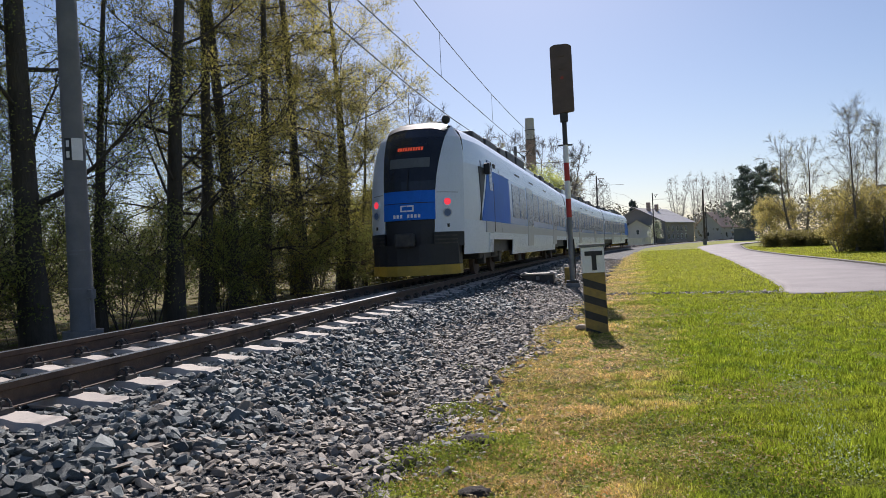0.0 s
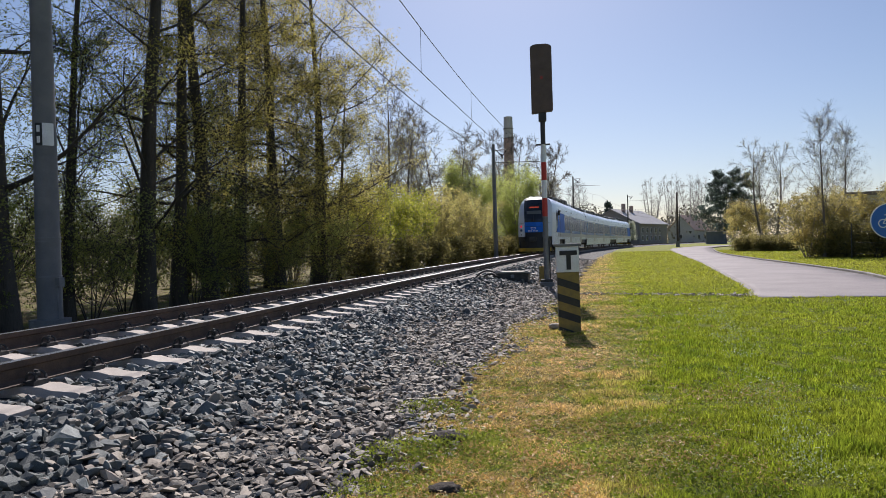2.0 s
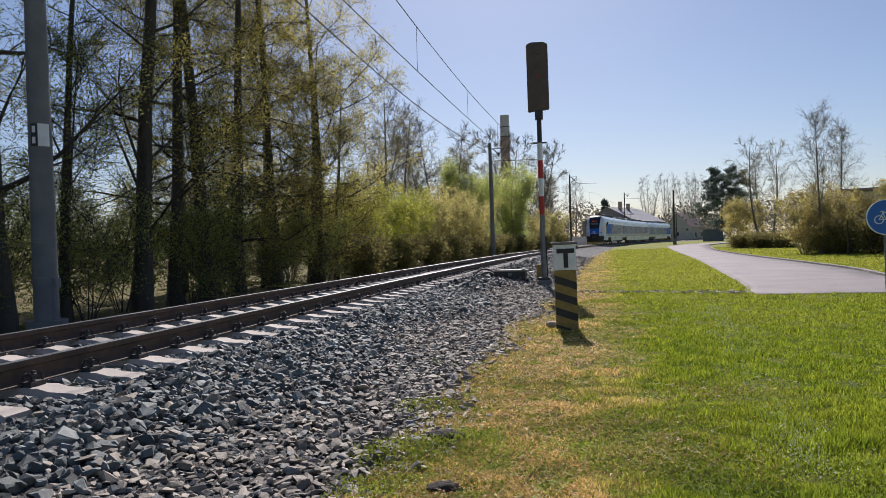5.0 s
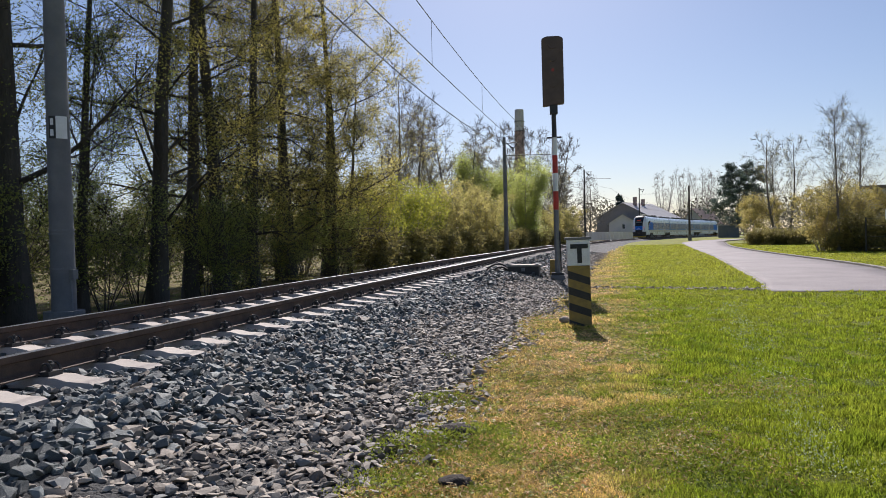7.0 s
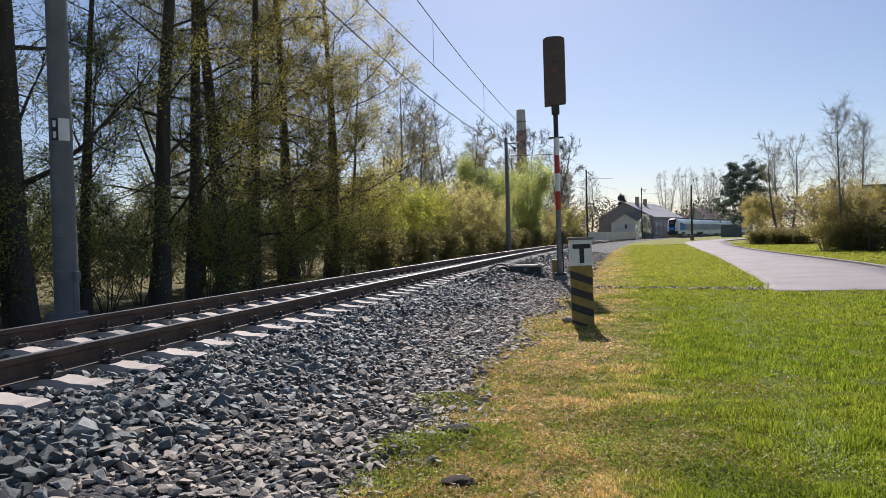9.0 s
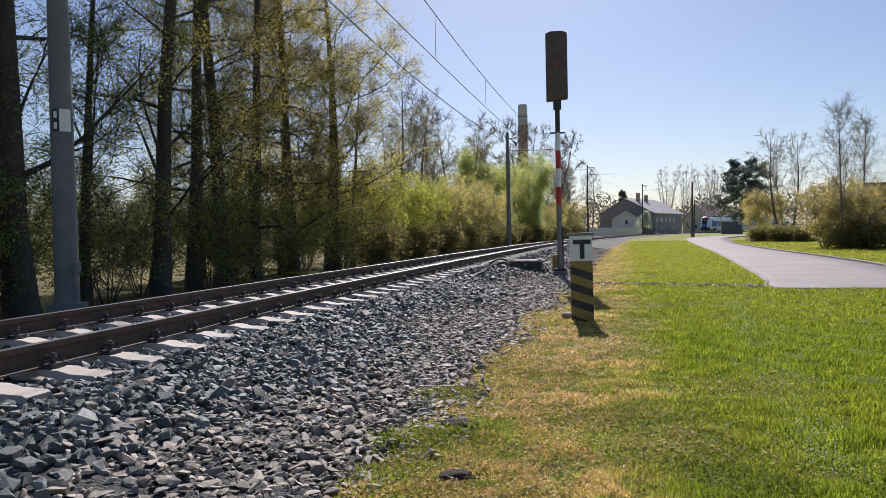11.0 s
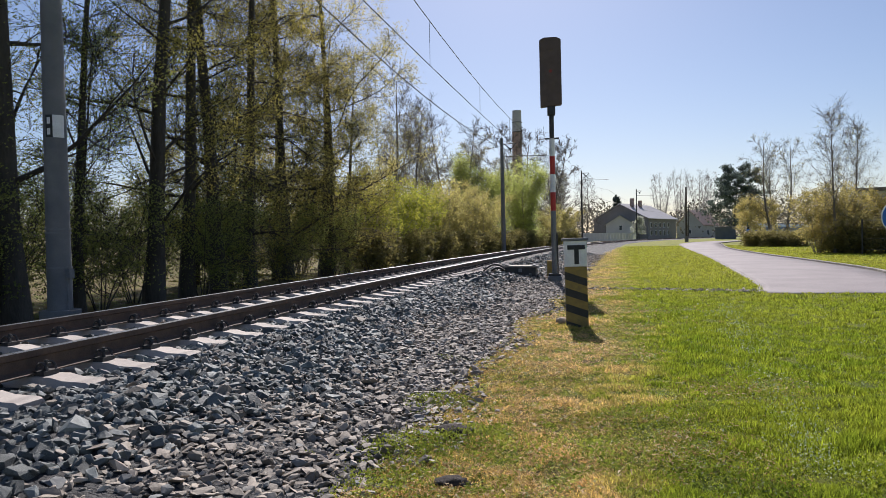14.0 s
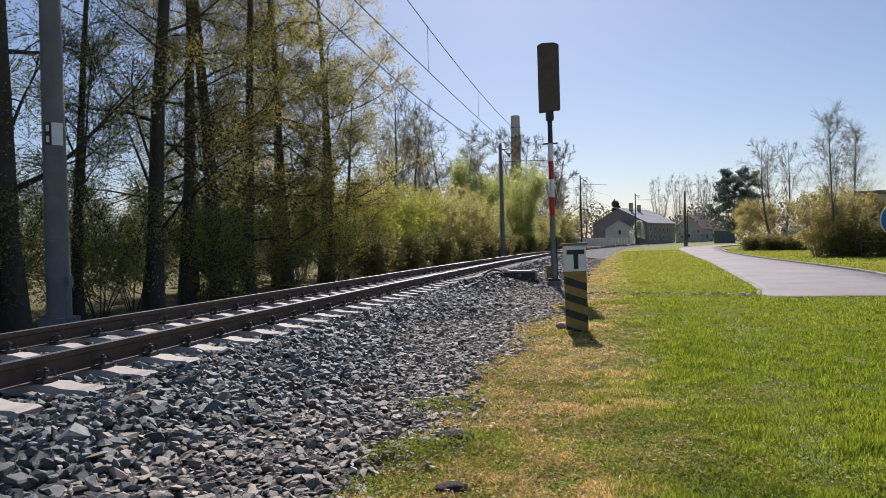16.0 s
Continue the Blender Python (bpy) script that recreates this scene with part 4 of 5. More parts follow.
            part("door_pane", side_plate(x + 0.12, x + 0.68, 1.5, 2.75, sgn, 0.018, 0.01), PANE, d)
            part("door_pane", side_plate(x + 0.82, x + 1.38, 1.5, 2.75, sgn, 0.018, 0.01), PANE, d)
        for x in (8.0, 11.5, 16.0):
            part("vent", side_plate(x, x + 1.1, 3.2, 3.26, sgn, 0.006, 0.01, 1), TRAIN_BLACK, car)
    # underframe and bogies
    part("underframe", boxed(3.4 if cab else 0.5, end - 0.1, -1.2, 1.2, 0.62, 1.16, 0.03), DARK_STEEL, car)
    for x in (4.9, 21.6):
        bogie(car, x)
    # roof equipment
    rng = random.Random(7 if cab else 9)
    x = 4.0 if cab else 1.0
    while x < end - 2.2:
        l = rng.uniform(1.1, 2.6)
        h = rng.uniform(0.12, 0.34)
        part("roof_unit", boxed(x, x + l, -0.82, 0.82, 3.92, 4.05 + h, 0.07), DARK_STEEL if rng.random() < 0.75 else TRAIN_GREY, car, "dark roof equipment box")
        x += l + rng.uniform(0.25, 0.9)
    part("gangway", boxed(end - 0.02, end + 0.42, -1.05, 1.05, 0.9, 3.75, 0.05), TRAIN_BLACK, car, "black bellows")
    if not cab:
        pan = part("pantograph", rod(bmesh.new(), (12.0, 0, 4.1), (13.4, 0, 4.65), 0.04, n=8), DARK_STEEL, car)
        part("pan_arm", rod(bmesh.new(), (13.4, 0, 4.65), (12.2, 0, 5.22), 0.03, n=8), DARK_STEEL, pan)
        part("pan_head", boxed(12.05, 12.35, -0.8, 0.8, 5.2, 5.25, 0.01), DARK_STEEL, pan)
    if not cab:
        return car
    # front
    part("windscreen", face_plate(-0.66, 0.66, 2.21, 4.035, flare=True), SCREEN, car, "black windscreen")
    edge = [(y, float(np.interp(abs(y), (0, 0.44, 0.62, 0.76), (4.03, 4.03, 3.98, 3.93)))) for y in np.linspace(-0.76, 0.76, 17)]
    cap = [[(face_x(y, z - 0.2) - 0.012, y, z - 0.2) for y, z in edge], [(face_x(y, z - 0.08) - 0.015, y, z - 0.08) for y, z in edge], [(face_x(y, z) - 0.01, y, z + 0.012) for y, z in edge], [(2.6, y, z + 0.045) for y, z in edge]]
    part("roof_cap", raw("roof_cap", *sweep(cap), TRAIN_BLACK, smooth=True), None, car, "black roof edge over the windscreen")
    for sgn in (1, -1):
        part("cheek", face_plate(0.665 * sgn, None, 1.19, 3.94, flare=True), TRAIN_CHEEK, car, "pale grey front cheek")
        part("bumper", face_plate(0.62 * sgn, None, 0.84, 1.185, 0.05, 0.3), TRAIN_BLACK, car, "black ribbed bumper")
        for zz in (0.90, 0.99, 1.08):
            part("bumper_rib", face_plate(0.64 * sgn, 1.08 * sgn, zz, zz + 0.035, 0.085, 0.04, 4, 1), DARK_STEEL, car)
        y = 0.90 * sgn
        lamp = part("tail_lamp", disc(bmesh.new(), (face_x(y, 1.92) - 0.03, y, 1.92), (1, -0.55 * sgn, 0), 0.085, 0.06, 24), RED_LAMP, car, "lit red tail lamp")
        part("lamp_ring", disc(bmesh.new(), (face_x(y, 1.92) - 0.03, y, 1.92), (1, -0.55 * sgn, 0), 0.112, 0.07, 24, inner=0.086), TRAIN_WHITE, lamp)
        head = part("headlight", disc(bmesh.new(), (face_x(y, 1.65) - 0.03, y, 1.65), (1, -0.55 * sgn, 0), 0.085, 0.06, 24), PANE, car, "unlit headlight")
        part("lamp_ring", disc(bmesh.new(), (face_x(y, 1.65) - 0.03, y, 1.65), (1, -0.55 * sgn, 0), 0.108, 0.07, 24, inner=0.086), TRAIN_GREY, head)
        part("lamp_seam", face_plate(0.69 * sgn, 1.1 * sgn, 2.145, 2.157, 0.006, 0.02, 4, 1), TRAIN_BLACK, car)
        part("socket", boxed(face_x(y, 1.45) - 0.02, face_x(y, 1.45) + 0.05, y - 0.04, y + 0.04, 1.30, 1.38), TRAIN_BLACK, car)
    part("blue_front", face_plate(-0.655, 0.655, 1.50, 2.205, 0.004), TRAIN_BLUE, car, "blue front panel")
    part("front_seam", face_plate(-0.65, 0.65, 1.90, 1.915, 0.012, 0.02, 8, 1), TRAIN_BLACK, car)
    part("coupler_hood", face_plate(-0.61, 0.61, 0.70, 1.495, -0.05, 0.3), TRAIN_BLACK, car, "black coupler hood")
    part("coupler", rod(bmesh.new(), (0.35, 0, 1.0), (-0.22, 0, 1.0), 0.17, n=16), DARK_STEEL, car)
    part("coupler_head", boxed(-0.35, -0.15, -0.24, 0.24, 0.85, 1.17, 0.05), DARK_STEEL, car)
    part("apron", face_plate(-1.1, 1.1, 0.40, 0.90, 0.07, 0.35), TRAIN_BLACK, car, "black apron")
    part("plough", face_plate(-1.12, 1.12, 0.16, 0.395, 0.10, 0.3), TRAIN_YELLOW, car, "dull yellow rail guard")
    # cab interior blind, destination, emblem and number as plain bars
    part("blind", face_plate(-0.52, 0.50, 2.78, 3.02, 0.004, 0.01), BLIND, car, "grey sun blind")
    for k in range(10):
        y = 0.30 - 0.067 * k
        part("text_bar", face_plate(y - 0.024, y + 0.024, 3.22, 3.31, 0.006, 0.012, 2, 2), AMBER, car)
    part("wiper", face_plate(-0.03, 0.0, 2.22, 2.75, 0.03, 0.02, 2, 4), TRAIN_BLACK, car)
    for y0, y1, z0, z1 in ((0.02, 0.18, 1.82, 1.855), (0.145, 0.18, 1.73, 1.82), (0.02, 0.18, 1.70, 1.735), (-0.16, 0.0, 1.82, 1.855), (-0.16, -0.125, 1.73, 1.82), (-0.16, 0.0, 1.70, 1.735)):
        part("emblem_bar", face_plate(y0, y1, z0, z1, 0.012, 0.012, 2, 2), WHITE_PAINT, car)
    for k in range(8):
        y = 0.34 - 0.09 * k
        if k != 3:
            part("number_bar", face_plate(y - 0.028, y + 0.028, 1.55, 1.635, 0.012, 0.012, 2, 2), WHITE_PAINT, car)
    a = part("aerial", rod(bmesh.new(), (2.0, -0.55, 3.9), (2.0, -0.55, 4.12), 0.04, n=10), DARK_STEEL, car)
    bm = bmesh.new()
    bmesh.ops.create_icosphere(bm, subdivisions=2, radius=0.12, matrix=Matrix.Translation((2.0, -0.55, 4.2)))
    part("horn", bm, DARK_STEEL, a, smooth=True)
    part("rail_handle", rod(bmesh.new(), (1.75, -0.5, 4.1), (1.75, 0.5, 4.1), 0.02, n=6), STEEL_GREY, car)
    return car


TAIL_CAR = build_car("tail_car", "last car of a pale blue train, red tail lamps lit", True)
MIDDLE_CAR = build_car("middle_car", "windowed middle car of a pale blue electric train", False)
LEAD_CAR = build_car("lead_car", "leading car of a pale blue electric train", True)
TAIL_S, SPEED = 12.0, 16.45


def motions():
    """The train runs away along the curve at a steady speed."""
    for car, back, flip in ((TAIL_CAR, 0.0, False), (MIDDLE_CAR, CAR, False), (LEAD_CAR, 3 * CAR, True)):
        rows = []
        for k in range(33):
            t = 0.5 * k
            s = TAIL_S + SPEED * t + back
            a, b = (along(s - 4.9), along(s - 21.6)) if flip else (along(s + 4.9), along(s + 21.6))
            dx, dy = b[0] - a[0], b[1] - a[1]
            ang = math.atan2(dy, dx)
            rows.append((t, pose(a[0] - 4.9 * math.cos(ang), a[1] - 4.9 * math.sin(ang), RAIL, 0, 0, math.degrees(ang))))
        walk(car, rows)

# ---- trees ----
def tubes(segs, sides):
    """Verts and faces of tapered bars; segs: rows of p, q, r0, r1."""
    A = np.array([[*a, *b, r, q] for a, b, r, q in segs])
    p, q, r0, r1 = A[:, :3], A[:, 3:6], A[:, 6], A[:, 7]
    d = q - p
    d /= np.maximum(np.linalg.norm(d, axis=1), 1e-9)[:, None]
    ref = np.where(np.abs(d[:, 2:3]) > 0.9, np.array([[1.0, 0, 0]]), np.array([[0, 0, 1.0]]))
    u = np.cross(d, ref)
    u /= np.linalg.norm(u, axis=1)[:, None]
    w = np.cross(u, d)
    ang = np.arange(sides) * 2 * math.pi / sides
    ring = u[:, None, :] * np.cos(ang)[None, :, None] + w[:, None, :] * np.sin(ang)[None, :, None]
    V = np.concatenate([p[:, None] + ring * r0[:, None, None], q[:, None] + ring * r1[:, None, None]], 1).reshape(-1, 3)
    j = np.arange(sides)
    f = np.stack([j, (j + 1) % sides, (j + 1) % sides + sides, j + sides], 1)
    F = (f[None] + (np.arange(len(A)) * 2 * sides)[:, None, None]).reshape(-1, 4)
    return V, F


def quads_mesh(name, V, F, material, smooth=False):
    me = bpy.data.meshes.new(name)
    me.vertices.add(len(V))
    me.vertices.foreach_set("co", np.ascontiguousarray(V, dtype=np.float32).reshape(-1))
    k = F.shape[1]
    me.loops.add(F.size)
    me.loops.foreach_set("vertex_index", np.ascontiguousarray(F, dtype=np.int32).reshape(-1))
    me.polygons.add(len(F))
    me.polygons.foreach_set("loop_start", np.arange(0, F.size, k))
    me.materials.append(material)
    me.polygons.foreach_set("use_smooth", [smooth] * len(F))
    me.update(calc_edges=True)
    return me


def leaves(rng, centres, size, narrow=0.5):
    """A small pointed leaf at each centre, turned anyhow."""
    n = len(centres)
    a = rng.normal(size=(n, 3))
    a /= np.linalg.norm(a, axis=1)[:, None]
    b = np.cross(a, rng.normal(size=(n, 3)))
    b /= np.linalg.norm(b, axis=1)[:, None]
    s = size * rng.uniform(0.6, 1.35, (n, 1))
    V = np.stack([centres - a * s * 0.8 + b * s * narrow * 1.15, centres + a * s, centres - a * s * 0.8 - b * s * narrow * 1.15], 1).reshape(-1, 3)
    return V, np.arange(3 * n).reshape(-1, 3)


def unit(v):
    return v / max(np.linalg.norm(v), 1e-9)


def grow(rng, h, r, start, n_limb, reach, rise, n_sub, n_twig, crook=0.05, twig=0.7, weep=0.0, stems=1, spread=0.0, taper=0.65, fork=0):
    """Trunk, limbs, branches and twigs as bars; returns them thick to thin, and the twigs' ends for the leaves."""
    thick, mid, thin, tips = [], [], [], []

    def line(p, d, length, n, bend, up):
        pts = [p]
        for _ in range(n):
            d = unit(d + rng.normal(0, bend, 3) + np.array([0, 0, up]))
            pts.append(pts[-1] + d * length / n)
        return pts

    for k in range(stems):
        az = 6.28 * (k + rng.uniform(-0.3, 0.3)) / max(stems, 1)
        d0 = unit(np.array([math.cos(az) * spread, math.sin(az) * spread, 1.0])) if stems > 1 else np.array([0, 0, 1.0])
        hh = h * rng.uniform(0.75, 1.05) if stems > 1 else h
        tr = line(np.array([0.1 * math.cos(az) * (stems > 1), 0.1 * math.sin(az) * (stems > 1), -0.25]), d0, hh, 10, crook, 0.02)
        for i in range(10):
            thick.append((tr[i], tr[i + 1], r * (1 - i / 10 * (1 - 0.08)) + (0.35 * r if i == 0 and stems == 1 else 0), r * (1 - (i + 1) / 10 * 0.92)))
        for i in range(n_limb):
            f = start + (0.98 - start) * (i + rng.uniform(0, 1)) / n_limb
            j = min(int(f * 10), 9)
            base = tr[j] + (tr[j + 1] - tr[j]) * (f * 10 - j)
            a = 2.399 * i + rng.uniform(-0.5, 0.5)
            el = math.radians(rise) + rng.normal(0, 0.22)
            d = np.array([math.cos(a) * math.cos(el), math.sin(a) * math.cos(el), math.sin(el)])
            L = reach * (1 - taper * (f - start) / (1 - start)) * rng.uniform(0.6, 1.2)
            lr = max(r * (1 - 0.9 * f) * 0.28, 0.011)
            lp = line(base, d, L, 5, 0.16, 0.05 - weep * 0.25)
            for q in range(5):
                mid.append((lp[q], lp[q + 1], lr * (1 - q * 0.17), lr * (1 - (q + 1) * 0.17)))
            for _ in range(n_sub):
                u = rng.uniform(0.2, 1.0)
                jj = min(int(u * 5), 4)
                b2 = lp[jj] + (lp[jj + 1] - lp[jj]) * (u * 5 - jj)
                d2 = unit(unit(lp[jj + 1] - lp[jj]) + rng.normal(0, 0.6, 3) + np.array([0, 0, 0.1 - weep]))
                l2 = max(0.45 * L * (1.25 - u), 0.35) * rng.uniform(0.6, 1.2)
                sp = line(b2, d2, l2, 3, 0.2, 0.03 - weep * 0.5)
                for q in range(3):
                    thin.append((sp[q], sp[q + 1], max(lr * 0.32, 0.007) * (1 - q * 0.22), max(lr * 0.32, 0.007) * (0.78 - q * 0.22)))
                for _ in range(n_twig):
                    u3 = rng.uniform(0.15, 1.0)
                    j3 = min(int(u3 * 3), 2)
                    b3 = sp[j3] + (sp[j3 + 1] - sp[j3]) * (u3 * 3 - j3)
                    d3 = unit(unit(sp[j3 + 1] - sp[j3]) + rng.normal(0, 0.7, 3) + np.array([0, 0, 0.1 - weep * 1.5]))
                    e3 = b3 + d3 * twig * rng.uniform(0.5, 1.2)
                    thin.append((b3, e3, 0.006, 0.003))
                    tips.append((b3, e3))
    return thick, mid, thin, tips


def joined(parts):
    V, F, n = [], [], 0
    for v, f in parts:
        V.append(v)
        F.append(f + n)
        n += len(v)
    return np.concatenate(V), np.concatenate(F)


def tree(name, label, category, seed, leaf_n, leaf_size, leaf_mat, bark=None, jitter=0.12, group="", thin_r=1.0, narrow=0.5, **g):
    rng = np.random.default_rng(seed)
    thick, mid, thin, tips = grow(rng, **g)
    if thin_r != 1.0:
        thin = [(a, b, p * thin_r, q * thin_r) for a, b, p, q in thin]
    e = empty(name, Matrix.Identity(4), label, category, group)
    V, F = joined([tubes(thick, 7), tubes(mid, 4)])
    part("trunk", quads_mesh("trunk", V, F, bark or BARK, True), None, e)
    V, F = tubes(thin, 3)
    tw = part("branchwork", quads_mesh("branchwork", V, F, bark or BARK), None, e)
    if leaf_n:
        T = np.array([[*a, *b] for a, b in tips])
        i = rng.integers(0, len(T), leaf_n)
        u = rng.uniform(0.1, 1.1, (leaf_n, 1))
        c = T[i, :3] * (1 - u) + T[i, 3:] * u + rng.normal(0, jitter, (leaf_n, 3))
        c[:, 2] = np.maximum(c[:, 2], 0.03)
        part("crown", quads_mesh("crown", *leaves(rng, c, leaf_size, narrow), leaf_mat), None, e)
    return e


def put(ob, p, z=None, turn=0.0, lean=0.0):
    ob.matrix_basis = pose(p[0], p[1], float(ground_z(p[0], p[1])) if z is None else z, lean, 0, turn)
    return ob


def put_copies(ob, spots):
    """The first spot takes ob itself, the others copies; spots: s, lat, turn."""
    for k, (s, lat, turn) in enumerate(spots):
        p = beside(s, lat)
        m = pose(p.x, p.y, 0.05 if s < 60 else 0.25, 0, 0, turn)
        if k == 0:
            ob.matrix_basis = m
        else:
            copy_thing(ob, m)


# the wood along the far side of the track
W = "trees of the wood"
wood_a = tree("woodland_tree", "tall dark-barked tree with sparse golden spring leaves in the wood", "tree", 11, 24000, 0.029, LEAF_SPRING, group=W, h=17, r=0.215, start=0.10, n_limb=26, reach=3.6, rise=24, n_sub=7, n_twig=6, crook=0.03, jitter=0.10)
put_copies(wood_a, [(10.5, -5.5, 0), (13.7, -5.7, 140), (20.8, -7.4, 250)])
wood_b = tree("woodland_tree", "slender dark-barked tree with tiers of fine leafy twigs", "tree", 12, 32000, 0.029, LEAF_SPRING, group=W, h=16, r=0.185, start=0.06, n_limb=42, reach=3.0, rise=6, n_sub=8, n_twig=6, crook=0.025, weep=0.06, jitter=0.10)
put_copies(wood_b, [(12.3, -5.8, 0), (15.6, -5.8, 75), (18.7, -6.0, 200), (17.2, -8.8, 310)])
wood_c = tree("woodland_tree", "thick dark trunk with high limbs at the edge of the wood", "tree", 13, 11000, 0.029, LEAF_DARK, group=W, h=18, r=0.25, start=0.12, n_limb=20, reach=3.6, rise=30, n_sub=7, n_twig=6, crook=0.02, jitter=0.10)
put_copies(wood_c, [(6.6, -5.6, 0)])
sapling = tree("sapling", "slim young tree with fine leafy side twigs", "tree", 16, 11000, 0.027, LEAF_DARK, group=W, h=6.2, r=0.06, start=0.04, n_limb=32, reach=1.9, rise=18, n_sub=6, n_twig=6, crook=0.03, jitter=0.09)
slim = tree("sapling", "slim straight young tree with sparse high twigs", "tree", 18, 4500, 0.028, LEAF_DARK, group=W, h=12, r=0.11, start=0.2, n_limb=20, reach=1.8, rise=24, n_sub=5, n_twig=5, crook=0.025, jitter=0.1)
put_copies(slim, [(8.7, -6.0, 0)])
put_copies(sapling, [(5.2, -7.0, 60), (7.4, -8.2, 120), (4.2, -6.2, 20), (14.6, -6.4, 250), (16.8, -7.2, 80), (9.4, -6.6, 0), (6.7, -6.8, 320)])
under_a = tree("undergrowth", "shady undergrowth shrub with thin stems and small green leaves", "shrub", 14, 7000, 0.028, LEAF_DARK, group="undergrowth", h=2.8, r=0.016, start=0.05, n_limb=6, reach=1.0, rise=40, n_sub=3, n_twig=3, stems=7, spread=0.4, jitter=0.11, twig=0.45)
put_copies(under_a, [(s, -5.5 - 1.3 * ((k * 7) % 5) / 5, 67 * k) for k, s in enumerate(np.arange(3.8, 24, 1.75))] + [(s, -8.2 - 1.2 * ((k * 3) % 4) / 4, 41 * k) for k, s in enumerate(np.arange(4, 22, 3.6))])
wood_d = tree("woodland_tree", "wide-spreading tree with golden spring leaves at the edge of the wood", "tree", 19, 34000, 0.036, LEAF_KHAKI, group=W, h=15.5, r=0.2, start=0.2, n_limb=28, reach=5.4, rise=24, n_sub=8, n_twig=7, crook=0.04, taper=0.30)
put_copies(wood_d, [(22.2, -6.2, 0)])
wood_e = tree("young_hornbeam", "dense young tree with tiers of fine olive-green leaves", "tree", 17, 19000, 0.031, LEAF_SPRING, group=W, h=9.5, r=0.11, start=0.05, n_limb=46, reach=2.9, rise=10, n_sub=7, n_twig=6, crook=0.03, taper=0.7)
put_copies(wood_e, [(21.3, -5.5, 110), (24.2, -6.0, 230), (19.6, -7.0, 170)])
# the row of young bushes further on
bush_a = tree("bush", "tall twiggy bush with yellow-green spring leaves", "bush", 21, 8500, 0.065, LEAF_YELLOW, bark=PALE_BARK, group="trackside bushes", h=4.6, r=0.035, start=0.05, n_limb=8, reach=1.5, rise=55, n_sub=5, n_twig=3, stems=7, spread=0.4, twig=0.6)
put_copies(bush_a, [(30.5, -6.2, 0), (34.0, -6.6, 100), (27.5, -6.3, 50), (37.0, -6.8, 220)])
bush_b = tree("bush", "tall khaki bush in bud beside the railway", "bush", 22, 7500, 0.07, LEAF_KHAKI, bark=PALE_BARK, group="trackside bushes", h=5.2, r=0.035, start=0.05, n_limb=8, reach=1.5, rise=60, n_sub=5, n_twig=3, stems=7, spread=0.4, twig=0.6)
put_copies(bush_b, [(40.5, -6.6, 0), (44.0, -6.2, 120), (47.5, -6.8, 210), (51.0, -6.0, 300), (25.0, -8.5, 20), (32, -9.0, 130), (86, -6.5, 200), (92, -6.2, 20), (55, -6.4, 80), (101, -6.4, 80)])
bush_c = tree("willow", "broad light-green willow beside a mast", "tree", 23, 30000, 0.085, LEAF_WILLOW, narrow=0.4, bark=PALE_BARK, group="trackside bushes", h=9.6, r=0.07, start=0.08, n_limb=13, reach=2.2, rise=50, n_sub=4, n_twig=5, stems=7, spread=0.32, twig=0.8, weep=0.05, jitter=0.3)
put_copies(bush_c, [(70.0, -6.2, 0), (61.0, -8.6, 200)])
low_a = tree("undergrowth", "low dark bramble thicket at the foot of the bushes", "shrub", 24, 2600, 0.08, LEAF_HEDGE, group="undergrowth", h=1.7, r=0.02, start=0.05, n_limb=5, reach=0.9, rise=35, n_sub=3, n_twig=3, stems=7, spread=0.5, jitter=0.14, twig=0.5)
put_copies(low_a, [(s, -4.9 - 0.5 * (k % 2), 77 * k) for k, s in enumerate(np.arange(24, 100, 3.0))])
# bare trees behind the bushes
bare_a = tree("bare_tree", "slender bare tree with fine upright branches", "tree", 31, 2500, 0.05, LEAF_KHAKI, bark=PALE_BARK, group="bare trees", thin_r=2.4, h=11.5, r=0.14, start=0.15, n_limb=26, reach=3.6, rise=48, n_sub=7, n_twig=5, crook=0.06)
put_copies(bare_a, [(44, -11, 0), (49, -12.5, 60), (53, -10.5, 200), (58, -12, 100), (63, -11, 300), (69, -13, 20), (84, -9, 140), (104, -9, 10), (111, -11, 200), (76, -11, 90)])
bare_b = tree("bare_tree", "bare dark tree with spreading crown", "tree", 32, 0, 0.05, LEAF_KHAKI, bark=TWIG_GREY, group="bare trees", thin_r=2.2, h=11.8, r=0.16, start=0.2, n_limb=22, reach=4.2, rise=45, n_sub=7, n_twig=5, crook=0.06)
put_copies(bare_b, [(127, -9, 0), (90, -16, 100), (40, -9.5, 30), (46.5, -10, 160), (55, -9.5, 280), (61, -10.5, 70), (133, -11, 190), (118, -13, 60)])
bare_c = tree("bare_tree", "large bare tree with a broad crown of fine grey twigs", "tree", 33, 0, 0.05, LEAF_KHAKI, bark=TWIG_GREY, group="bare trees", thin_r=3.4, h=15.6, r=0.22, start=0.16, n_limb=28, reach=5.4, rise=46, n_sub=8, n_twig=6, crook=0.05, taper=0.5)
put_copies(bare_c, [(86, -10, 0), (95, -10.5, 100), (102, -9.5, 220), (110, -10.5, 300)])


# ---- trees, hedge and fence beyond the lane ----
R = "trees beyond the lane"
birch = put(tree("birch", "tall slim bare birch with fine twigs", "tree", 41, 700, 0.04, LEAF_KHAKI, group=R, thin_r=0.85, h=8.7, r=0.09, start=0.24, n_limb=40, reach=2.7, rise=58, n_sub=6, n_twig=6, crook=0.012, bark=TWIG_GREY), (24.3, 41.5))
copy_thing(birch, pose(29.2, 47.5, 0.0, 0, 0, 130))
